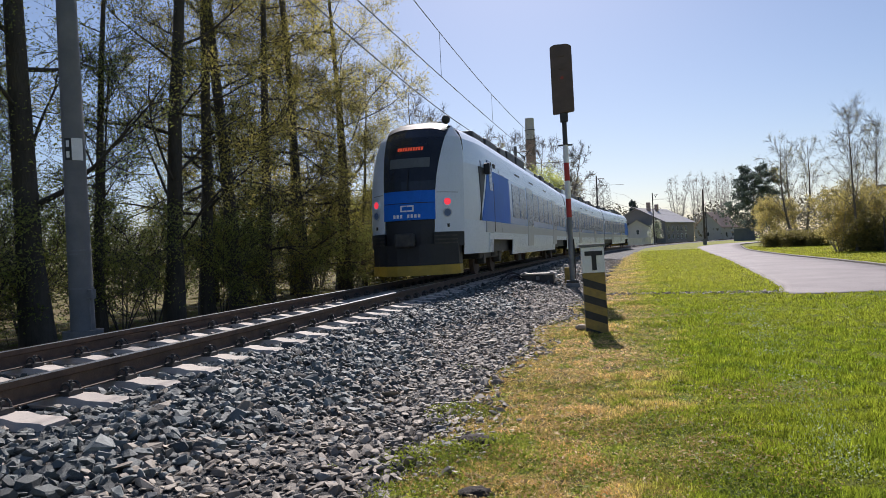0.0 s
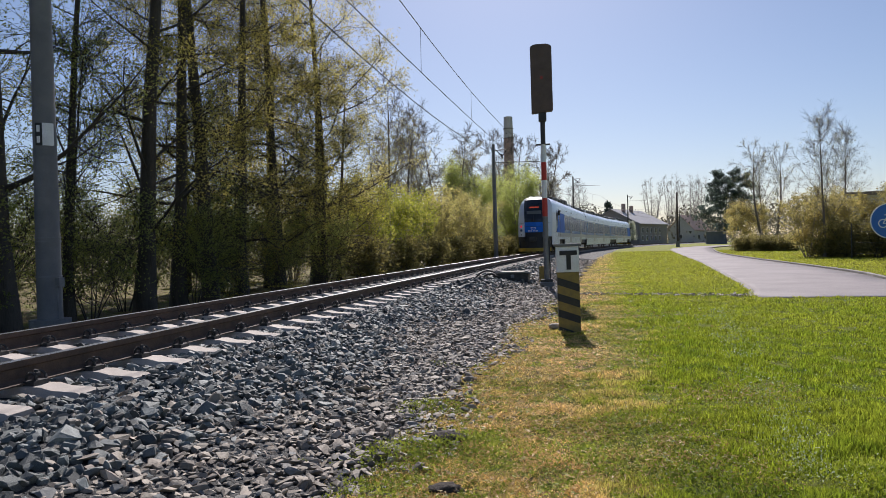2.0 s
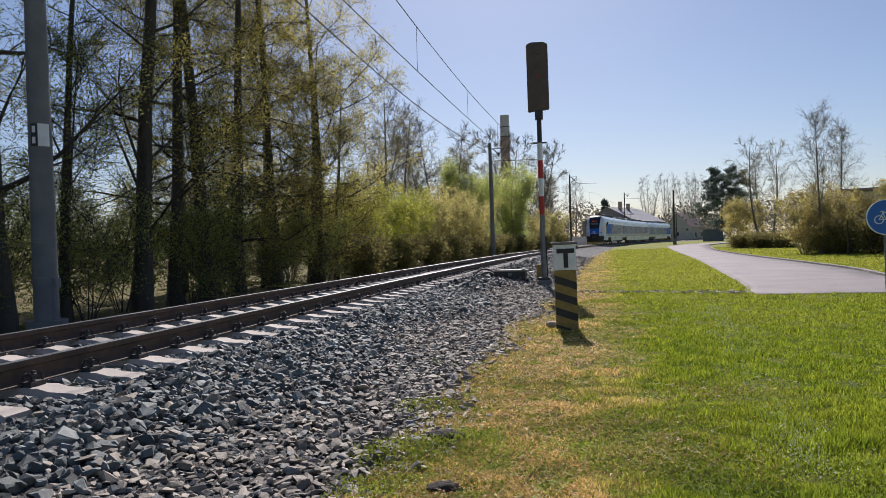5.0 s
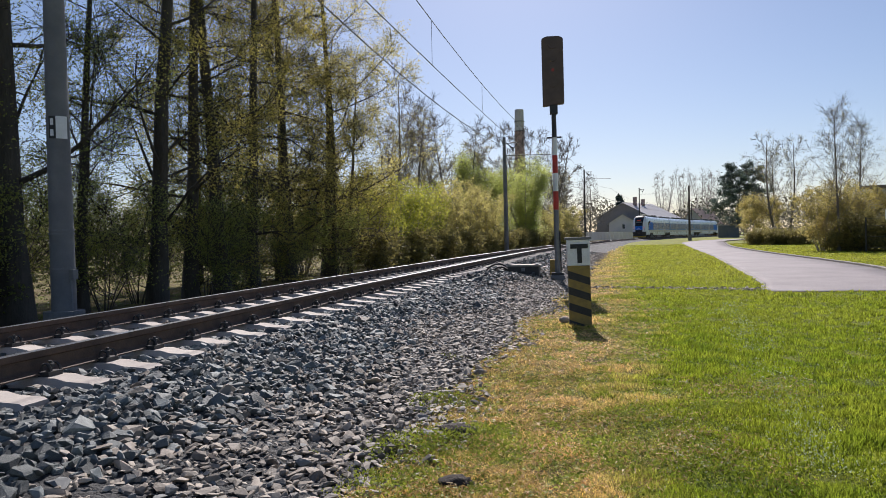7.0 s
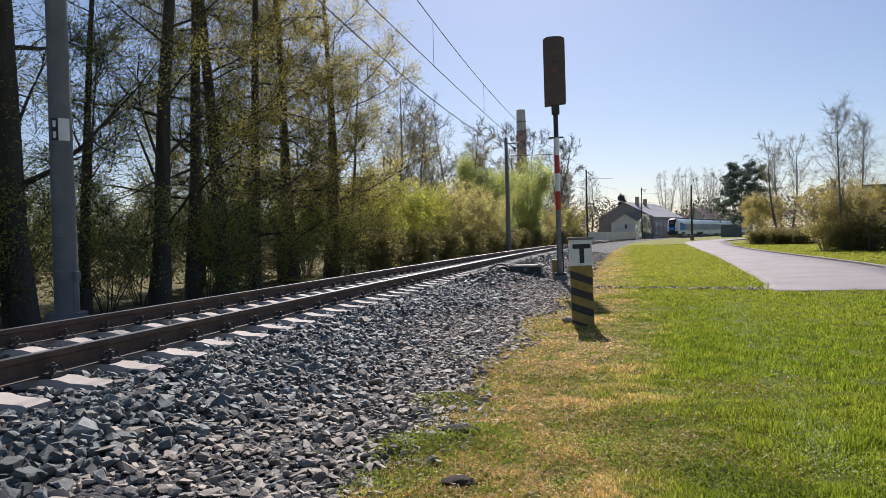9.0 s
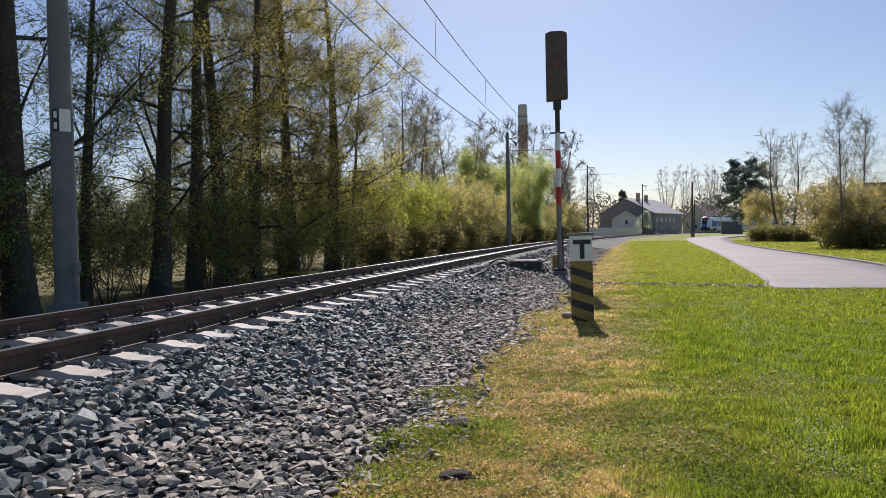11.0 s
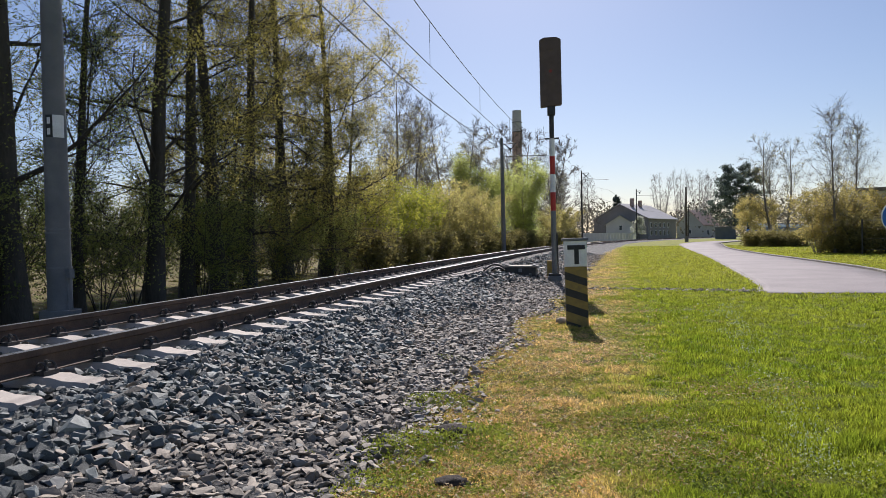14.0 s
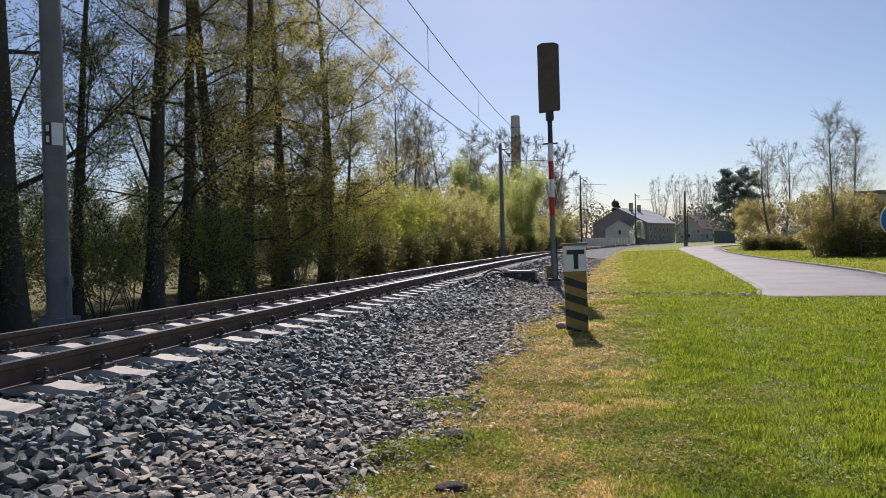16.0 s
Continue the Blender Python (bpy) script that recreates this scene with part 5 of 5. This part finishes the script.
b2 = tree("bare_tree", "bare tree with forked upright limbs", "tree", 42, 800, 0.05, LEAF_KHAKI, group=R, thin_r=1.5, h=11.2, r=0.17, start=0.15, n_limb=24, reach=4.8, rise=60, n_sub=7, n_twig=5, crook=0.07, bark=TWIG_GREY)
put(b2, (37.0, 75.0))
for x, y, a in ((39.5, 77, 200), (44, 88, 300), (42.5, 57, 20)):
    copy_thing(b2, pose(x, y, float(ground_z(x, y)), 0, 0, a))
gold = tree("shrub", "large golden budding shrub", "shrub", 43, 8000, 0.06, LEAF_GOLD, group=R, h=4.3, r=0.04, start=0.05, n_limb=9, reach=1.1, rise=55, n_sub=5, n_twig=3, stems=8, spread=0.3, twig=0.5, bark=PALE_BARK)
put(gold, (24.1, 43.0))
for x, y, a in ((25.9, 43.6, 80), (27.6, 44.0, 150), (29.6, 44, 220), (31.8, 44, 40), (29.5, 41, 100)):
    copy_thing(gold, pose(x, y, 0.05, 0, 0, a))
young = tree("young_tree", "small golden-green young tree in bud", "tree", 44, 3600, 0.065, LEAF_GOLD, group=R, h=4.6, r=0.06, start=0.3, n_limb=16, reach=1.7, rise=50, n_sub=5, n_twig=5, twig=0.6, bark=PALE_BARK)
put(young, (34.6, 75.0))
for x, y, a in ((36.8, 77, 90), (35.4, 78.5, 200), (38.5, 78, 20)):
    copy_thing(young, pose(x, y, float(ground_z(x, y)), 0, 0, a))
hedge = tree("hedge", "low clipped brownish-green hedge beside the lane", "hedge", 45, 4500, 0.07, LEAF_HEDGE, group="hedges", h=1.25, r=0.02, start=0.05, n_limb=6, reach=0.9, rise=35, n_sub=3, n_twig=3, stems=9, spread=0.6, jitter=0.12, twig=0.35)
put(hedge, (28.9, 62.5))
for x, y, a in ((30.2, 64.5, 80), (31.6, 66.5, 150), (33.0, 68.5, 220), (30.0, 60.8, 300), (31.3, 62.4, 30), (32.7, 64.2, 190), (31.2, 59.6, 100), (32.4, 61.0, 10), (24.6, 41.6, 20), (25.4, 41.2, 90)):
    copy_thing(hedge, pose(x, y, float(ground_z(x, y)), 0, 0, a))
dense_hedge = tree("hedge", "tall dark green hedge behind a wire fence", "hedge", 46, 5000, 0.07, LEAF_HEDGE, group="hedges", h=2.5, r=0.03, start=0.05, n_limb=7, reach=0.9, rise=40, n_sub=3, n_twig=3, stems=8, spread=0.35, jitter=0.14, twig=0.4)
put(dense_hedge, (25.0, 40.4))
for k in range(1, 9):
    copy_thing(dense_hedge, pose(25.0 + 1.0 * k, 40.4 - 1.3 * k, 0.0, 0, 0, 50 * k))


def pine():
    rng = np.random.default_rng(51)
    e = empty("pine", pose(58.3, 133.0, 0.3), "dark green pine with layered open crown", "tree")
    thick, mid, thin, tips = grow(rng, h=13.6, r=0.28, start=0.22, n_limb=46, reach=7.0, rise=12, n_sub=9, n_twig=7, crook=0.03, taper=0.55)
    V, F = joined([tubes(thick, 7), tubes(mid, 4)])
    part("trunk", quads_mesh("trunk", V, F, BARK, True), None, e)
    T = np.array([[*a, *b] for a, b in tips])
    n = 26000
    i = rng.integers(0, len(T), n)
    u = rng.uniform(0, 1.1, (n, 1))
    c = T[i, :3] * (1 - u) + T[i, 3:] * u + rng.normal(0, 0.22, (n, 3)) * (1, 1, 0.45)
    part("crown", quads_mesh("crown", *leaves(rng, c, 0.19, 0.3), NEEDLE_HAZED), None, e)


pine()
spruce = tree("spruce", "small dark spruce behind the house", "tree", 52, 9000, 0.22, NEEDLE_HAZED, group="far trees", h=12, r=0.2, start=0.1, n_limb=40, reach=2.2, rise=-8, n_sub=5, n_twig=3, crook=0.01, taper=0.92)
put(spruce, (51.5, 192.0))
put(tree("blossom_tree", "small tree with pale blossom in front of the house", "tree", 54, 4500, 0.11, leafy("pale_blossom", (0.55, 0.58, 0.45), (0.80, 0.80, 0.70), 0.5), group="far trees", h=5.0, r=0.1, start=0.2, n_limb=16, reach=1.9, rise=40, n_sub=5, n_twig=4), (47.5, 158.5))
poplar = tree("poplar", "tall bare poplar with upright branches", "tree", 53, 0, 0.05, LEAF_KHAKI, group="far trees", thin_r=1.7, h=24.5, r=0.2, start=0.2, n_limb=16, reach=4.8, rise=62, n_sub=6, n_twig=6, stems=5, spread=0.17, crook=0.02, twig=1.2, bark=POPLAR_BARK_HAZED)
put(poplar, (82.0, 248.0))
for x, y, a in ((88.5, 246.0, 80), (95.0, 244.0, 170), (101, 252, 260)):
    copy_thing(poplar, pose(x, y, 0.3, 0, 0, a))


# ---- distance: houses, chimney, hut, fence, far woods ----
PLASTER = surface("grey_plaster", (0.54, 0.53, 0.52), (0.48, 0.47, 0.46), 0.4, 12, 0.9, bump=0.2)
PLASTER_DARK = surface("brown_render", (0.30, 0.275, 0.26), (0.25, 0.23, 0.22), 0.4, 12, 0.9, bump=0.2)
PLASTER_PALE = surface("pale_plaster", (0.66, 0.64, 0.62), (0.58, 0.56, 0.54), 0.4, 12, 0.9, bump=0.2)
ROOF_BROWN = surface("roof_tiles", (0.16, 0.13, 0.12), (0.20, 0.165, 0.15), 0.6, 14, 0.8, bump=0.5)
ROOF_PALE = surface("sheet_roof", (0.34, 0.33, 0.33), (0.28, 0.27, 0.27), 0.6, 14, 0.5, bump=0.2)
DARK_GLASS = surface("dark_glass", (0.04, 0.05, 0.06), (0.06, 0.07, 0.08), 1, 10, 0.2, bump=0)
HUT_GREY = surface("hut_metal", (0.11, 0.125, 0.135), (0.15, 0.16, 0.165), 1.2, 20, 0.6, bump=0.2)


def prism(y0, y1, eave, ridge, half, over, thick):
    """Both slopes of a gabled roof with the ridge along y, as one solid each."""
    out = []
    for sgn in (-1, 1):
        bm = bmesh.new()
        k = (ridge - eave) / half
        pts = [(0, ridge), (sgn * (half + over), eave - over * k), (sgn * (half + over), eave - over * k + thick), (0, ridge + thick)]
        vs = [[bm.verts.new((x, y, z)) for x, z in pts] for y in (y0 - over, y1 + over)]
        bm.faces.new(vs[0])
        bm.faces.new(vs[1][::-1])
        for i in range(4):
            bm.faces.new((vs[0][i], vs[0][(i + 1) % 4], vs[1][(i + 1) % 4], vs[1][i]))
        out.append(bm)
    return out


def house(name, m, half, depth, eave, ridge, wall, roof, label, windows=(), chimneys=()):
    e = empty(name, m, label, "house", "houses")
    bm = bmesh.new()
    pts = [(-half, -0.5), (half, -0.5), (half, eave), (0, ridge), (-half, eave)]
    vs = [[bm.verts.new((x, y, z)) for x, z in pts] for y in (0, depth)]
    bm.faces.new(vs[0])
    bm.faces.new(vs[1][::-1])
    for i in range(5):
        bm.faces.new((vs[0][i], vs[0][(i + 1) % 5], vs[1][(i + 1) % 5], vs[1][i]))
    part("wall", bm, wall, e)
    for bm in prism(0, depth, eave, ridge, half, 0.45, 0.18):
        part("roof", bm, roof, e)
    for side, u, z, w, h in windows:
        if side == "front":
            win = part("window", boxed(u - w / 2, u + w / 2, -0.06, 0.02, z, z + h), WHITE_PAINT, e)
            part("pane", boxed(u - w / 2 + 0.08, u + w / 2 - 0.08, -0.075, -0.055, z + 0.08, z + h - 0.08), DARK_GLASS, win)
        else:
            win = part("window", boxed(half - 0.02, half + 0.06, u - w / 2, u + w / 2, z, z + h), WHITE_PAINT, e)
            part("pane", boxed(half + 0.055, half + 0.075, u - w / 2 + 0.08, u + w / 2 - 0.08, z + 0.08, z + h - 0.08), DARK_GLASS, win)
    for x, y, z0, z1 in chimneys:
        part("chimney", boxed(x - 0.45, x + 0.45, y - 0.4, y + 0.4, z0, z1, 0.04), BRICK_HAZED, e)
    return e


house("house", pose(51.3, 188.4, 0.3, 0, 0, -40), 7.9, 20.0, 5.5, 9.5, PLASTER_DARK, ROOF_PALE, "two-storey brown-grey house with a low pale gable roof",
      [("front", -3, 1.2, 1.1, 1.4), ("front", 3, 1.2, 1.1, 1.4), ("front", 0, 4.6, 1.0, 1.2)] + [("side", 2 + 3 * k, z, 1.2, 1.4) for k in range(5) for z in (0.9, 3.0)], [(1.5, 4.5, 8.0, 11.2), (1.2, 10.5, 8.0, 10.8)])
house("small_house", pose(49.2, 181.0, 0.3, 0, 0, -16), 3.5, 9.0, 4.0, 6.2, PLASTER_PALE, ROOF_PALE, "small plastered gable outbuilding", [("front", 0.2, 2.4, 0.8, 1.3)])
house("far_house", pose(84.0, 225.0, 0.3, 0, 0, -50), 4.6, 10.0, 4.2, 8.8, PLASTER, BRICK_HAZED, "house with a steep reddish roof", [("side", 3, 1, 1.2, 1.4), ("side", 7, 1, 1.2, 1.4), ("front", 0, 1.2, 1.2, 1.4)])
house("far_house", pose(20.0, 210.0, 0.3, 0, 0, -20), 9, 12.0, 5.5, 9.5, PLASTER, ROOF_BROWN, "long low building with a dark roof behind the trees", [("front", -4, 1, 1.2, 1.4), ("front", 2, 1, 1.2, 1.4)])


def build_chimney():
    e = empty("factory_chimney", pose(19.9, 159.0, 0.3), "tall brick factory chimney with a pale top", "chimney")
    part("shaft", rod(bmesh.new(), (0, 0, -0.5), (0, 0, 25.0), 1.35, 1.08, 20), BRICK_HAZED, e)
    # grey top takes the light plaster colour, painted paler for haze
    part("top", rod(bmesh.new(), (0, 0, 25.0), (0, 0, 29.9), 1.09, 1.0, 20), PLASTER, e, "pale concrete top")
    for z in (25.0, 27.2):
        part("ring", disc(bmesh.new(), (0, 0, z), (0, 0, 1), 1.2, 0.12, 20, inner=1.0), DARK_STEEL, e)
    for a in (0, 120, 240):
        part("lamp_arm", rod(bmesh.new(), (0.85, 0, 26), (1.35, 0, 26.1), 0.08, n=6), DARK_STEEL, e).matrix_basis = pose(0, 0, 0, 0, 0, a)


def build_hut():
    e = empty("metal_hut", pose(54.6, 128.5, 0.3, 0, 0, -22), "grey sheet-metal hut beside the railway", "hut")
    part("body", boxed(-1.75, 1.75, -1.2, 1.2, -0.2, 2.25, 0.04), HUT_GREY, e)
    part("roof", boxed(-1.9, 1.9, -1.35, 1.35, 2.25, 2.36, 0.02), ROOF_PALE, e)
    for k in range(9):
        part("rib", boxed(-1.7 + 0.42 * k, -1.62 + 0.42 * k, -1.23, -1.19, 0, 2.2), HUT_GREY, e)


def build_lamp_pole():
    e = empty("wooden_pole", pose(33.9, 92.0, 0.2), "thin dark wooden pole on the lawn", "pole")
    part("shaft", rod(bmesh.new(), (0, 0, -0.3), (0, 0, 7.4), 0.16, 0.10, 10), BARK, e)
    part("foot", boxed(-0.2, 0.2, -0.2, 0.2, -0.2, 0.9, 0.03), POLE_GREY, e)


def build_far_fence():
    """Wall of pale panels behind the track and a wire fence by the hedge."""
    e = empty("panel_fence", Matrix.Identity(4), "pale concrete panel fence beyond the track", "fence")
    pm = bpy.data.meshes.new("panel")
    bm = boxed(-1.2, 1.2, -0.05, 0.05, 0, 1.6, 0.02)
    bm.to_mesh(pm)
    bm.free()
    pm.materials.append(PLASTER_PALE)
    for k in range(30):
        s = 92 + 2.55 * k
        p = beside(s, -8.5)
        part("panel", pm, None, e).matrix_basis = pose(p.x, p.y, 0.25, 0, 0, 90 - math.degrees(along(s)[2]))
    e = empty("wire_fence", Matrix.Identity(4), "green wire fence on thin dark posts", "fence")
    for k in range(8):
        x, y = 24.0 + 1.0 * k * 1.3, 38.4 - 1.3 * k * 1.3
        part("post", rod(bmesh.new(), (x, y, -0.2), (x, y, 2.0), 0.035, n=8), DARK_STEEL, e)
    for z in (0.3, 0.9, 1.5, 1.9):
        part("wire", rod(bmesh.new(), (24.0, 38.4, z), (33.1, 26.57, z), 0.008, n=4), DARK_STEEL, e)


def build_flat_building():
    e = empty("flat_building", pose(49.0, 62.0, 0.2, 0, 0, -38), "long low building with a dark flat roof behind the trees", "building")
    part("wall", boxed(-9, 22, 0, 10, -0.3, 5.0), PLASTER, e)
    part("roof", boxed(-9.4, 22.4, -0.4, 10.4, 5.0, 5.35), ROOF_BROWN, e)
    for k in range(7):
        w = part("window", boxed(-7 + 4 * k, -5 + 4 * k, -0.05, 0.02, 1.6, 3.2), WHITE_PAINT, e)
        part("pane", boxed(-6.9 + 4 * k, -5.1 + 4 * k, -0.07, -0.052, 1.7, 3.1), DARK_GLASS, w)


build_chimney()
build_hut()
build_lamp_pole()
build_far_fence()
build_flat_building()


def far_woods():
    rng = np.random.default_rng(77)
    n = 60000
    az = rng.uniform(-0.75, 0.75, n)
    d = rng.uniform(230, 420, n)
    top = 11 + 2.5 * np.sin(az * 17) * np.sin(az * 41 + 1) + 1.5 * np.sin(az * 90)
    z = 0.3 + top * rng.uniform(0, 1, n) ** 0.8
    c = np.stack([d * np.sin(az), d * np.cos(az), z], 1)
    m = leafy("far_foliage", (0.16, 0.15, 0.115), (0.23, 0.21, 0.15), 0.3)
    tagged(new("far_woods", quads_mesh("far_woods", *leaves(rng, c, 0.45, 0.7), m)), "far bare woods along the horizon", "woods", kind="stuff")


far_woods()


# ---- grass ----
def build_grass():
    rng = np.random.default_rng(5)
    n = 900000
    r = np.exp(rng.uniform(math.log(2.4), math.log(75), n))
    a = rng.uniform(-0.42, 0.72, n)
    x, y = r * np.sin(a), r * np.cos(a)
    s, lat = track_coords(x, y)
    lush = np.array([noise.noise((p * 0.8, q * 0.8, 2.0)) for p, q in zip(x, y)])
    tuft = np.array([noise.noise((p * 4.0, q * 4.0, 9.0)) for p, q in zip(x, y)])
    edge = toe(s) - 0.1 + 0.25 * lush + rng.normal(0, 0.13, n)
    left = np.interp(y, [p[1] for p in LEFT_EDGE], [p[0] for p in LEFT_EDGE])
    right = np.interp(y, [p[1] for p in RIGHT_EDGE], [p[0] for p in RIGHT_EDGE])
    on_road = (y > 14.75) & (x > left - 0.08) & (x < right + 0.25) | (x > 7.2) & (y > 14.9 - 0.3 * (x - 7.3)) & (y < 15.0)
    dry = smooth01(lat + lush * 1.4, 5.6, 4.4)
    ok = (lat > edge) & ~on_road & (rng.uniform(0, 1, n) < 0.92 + 0.9 * tuft + 0.1 * (1 - dry) + 0.004 * r)
    x, y, r, dry, tuft, lush = x[ok], y[ok], r[ok], dry[ok], tuft[ok], lush[ok]
    n = len(x)
    h = (0.016 + 0.024 * rng.uniform(0, 1, n)) * (1 + 1.5 * tuft + 0.6 * lush) * (1 - 0.5 * dry)
    h = np.clip(h, 0.012, 0.10) * (1 + 0.006 * r)
    w = 0.0022 * (1 + r / 4.0) * rng.uniform(0.7, 1.4, n)
    az = rng.uniform(0, 6.283, n)
    lean = rng.normal(0, 0.6, n) * h * (1 + 1.2 * dry)
    laz = rng.uniform(0, 6.283, n)
    z = ground_z(x, y) - 0.002 + np.array([lumps(p, q, d) for p, q, d in zip(x, y, r)])
    V = np.stack([np.stack([x - w * np.cos(az), y - w * np.sin(az), z], 1), np.stack([x + w * np.cos(az), y + w * np.sin(az), z], 1), np.stack([x + lean * np.cos(laz), y + lean * np.sin(laz), z + h], 1)], 1).reshape(-1, 3)
    F = np.arange(3 * n).reshape(-1, 3)
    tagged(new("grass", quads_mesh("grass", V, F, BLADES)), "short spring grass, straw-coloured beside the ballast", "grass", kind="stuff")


build_grass()


def build_weeds():
    """Broad-leaved weeds in patches by the ballast, and bare soil mounds."""
    rng = np.random.default_rng(8)
    c = []
    for cx, cy, rad, n in ((-0.15, 4.25, 0.45, 2600), (0.25, 4.45, 0.4, 2200), (0.0, 5.5, 0.35, 1500), (0.9, 4.1, 0.4, 1300), (-0.25, 3.6, 0.35, 1500), (1.4, 4.9, 0.35, 1100), (2.0, 5.0, 0.25, 900), (-0.75, 4.1, 0.12, 300), (-0.55, 6.5, 0.2, 400), (0.1, 7.4, 0.2, 300), (1.5, 3.5, 0.5, 1500), (2.4, 3.6, 0.4, 900)):
        n = int(n * 0.95)
        p = rng.normal(0, rad * 0.62, (n, 2))
        h = 0.055 * np.exp(-(p ** 2).sum(1) / (rad * rad * 0.6)) * rng.uniform(0.3, 1.1, n) + 0.012
        c.append(np.stack([cx + p[:, 0], cy + p[:, 1], h], 1))
    c = np.concatenate(c)
    tagged(new("weeds", quads_mesh("weeds", *leaves(rng, c, 0.0085, 0.7), leafy("weed_leaf", (0.20, 0.27, 0.03), (0.42, 0.44, 0.07), 0.5))), "patches of low yellow-green weeds at the ballast's foot", "weeds", kind="stuff")
    soil = surface("bare_soil", (0.030, 0.023, 0.019), (0.055, 0.043, 0.034), 12, 60, 0.95, bump=0.8, depth=0.02)
    for x, y, rx, ry in ((0.12, 4.62, 0.13, 0.09), (0.08, 3.62, 0.10, 0.07)):
        bm = bmesh.new()
        bmesh.ops.create_icosphere(bm, subdivisions=3, radius=1.0)
        for v in bm.verts:
            k = 1 + 0.3 * noise.noise(v.co * 3 + Vector((x, y, 0)))
            v.co = Vector((v.co.x * rx * k, v.co.y * ry * k, max(v.co.z, -0.3) * 0.045 * k))
        tagged(part("soil_mound", bm, soil, smooth=True), "small mound of bare dark soil in the grass", "soil mound", "soil mounds").matrix_basis = pose(x, y, 0.012)


build_weeds()


def build_thatch():
    """Dry straw and small green leaves lying over the strip beside the ballast."""
    rng = np.random.default_rng(15)
    for name, n, mat, size, narrow, lo, label in (
            ("dry_thatch", 110000, leafy("straw", (0.46, 0.29, 0.11), (0.90, 0.66, 0.32), 0.35), 0.013, 0.22, 0.0, "dry straw-coloured grass thatch beside the ballast"),
            ("ground_leaves", 42000, leafy("small_green_leaf", (0.20, 0.26, 0.03), (0.44, 0.46, 0.09), 0.5), 0.010, 0.5, -0.15, "tiny green leaves among the dry grass")):
        r = np.exp(rng.uniform(math.log(2.6), math.log(16), n))
        a = rng.uniform(-0.4, 0.5, n)
        x, y = r * np.sin(a), r * np.cos(a)
        s, lat = track_coords(x, y)
        lush = np.array([noise.noise((p * 0.8, q * 0.8, 2.0)) for p, q in zip(x, y)])
        tuft = np.array([noise.noise((p * 4.0, q * 4.0, 9.0 if name == "dry_thatch" else 31.0)) for p, q in zip(x, y)])
        ok = (lat > toe(s) - 0.12 + 0.2 * lush) & (lat + 1.4 * lush < 5.6 + rng.normal(0, 0.4, n)) & (tuft > lo + rng.normal(0, 0.2, n) - 0.1)
        x, y, r = x[ok], y[ok], r[ok]
        z = np.array([lumps(p, q, d) for p, q, d in zip(x, y, r)]) + rng.uniform(0.0, 0.03, len(x))
        V, F = leaves(rng, np.stack([x, y, z], 1), size, narrow)
        c = np.repeat(np.stack([x, y, z], 1), 3, axis=0)
        V = c + (V - c) * np.repeat(1 + r / 9, 3)[:, None] * np.array([1, 1, 0.6])
        tagged(new(name, quads_mesh(name, V, F, mat)), label, "grass", kind="stuff")


build_thatch()


def build_clover():
    """Pale clover and daisies along an old wheel track, sparse over the rest of the lawn."""
    rng = np.random.default_rng(25)
    u = rng.uniform(0, 1, 2600) ** 1.2
    x = np.interp(u, (0, 0.3, 1), (2.02, 2.61, 5.2)) + rng.normal(0, 0.09, len(u)) * (1 + u)
    y = np.interp(u, (0, 0.3, 1), (3.49, 5.1, 12.6)) + rng.normal(0, 0.05, len(u))
    r2 = np.exp(rng.uniform(math.log(2.8), math.log(13), 2200))
    a2 = rng.uniform(0.22, 0.62, 2200)
    x, y = np.r_[x, r2 * np.sin(a2)], np.r_[y, r2 * np.cos(a2)]
    keep = np.array([noise.noise((p * 1.6, q * 1.6, 5.0)) for p, q in zip(x, y)]) > rng.normal(-0.05, 0.15, len(x))
    x, y = x[keep], y[keep]
    r = np.hypot(x, y)
    z = np.array([lumps(p, q, d) for p, q, d in zip(x, y, r)]) + rng.uniform(0.015, 0.045, len(x))
    V, F = leaves(rng, np.stack([x, y, z], 1), 0.0045, 0.8)
    c = np.repeat(np.stack([x, y, z], 1), 3, axis=0)
    V = c + (V - c) * np.repeat(0.8 + r / 9, 3)[:, None]
    tagged(new("clover", quads_mesh("clover", V, F, leafy("pale_clover", (0.36, 0.45, 0.24), (0.66, 0.70, 0.50), 0.4))), "pale clover and daisies along an old wheel track", "clover", kind="stuff")


build_clover()

motions()
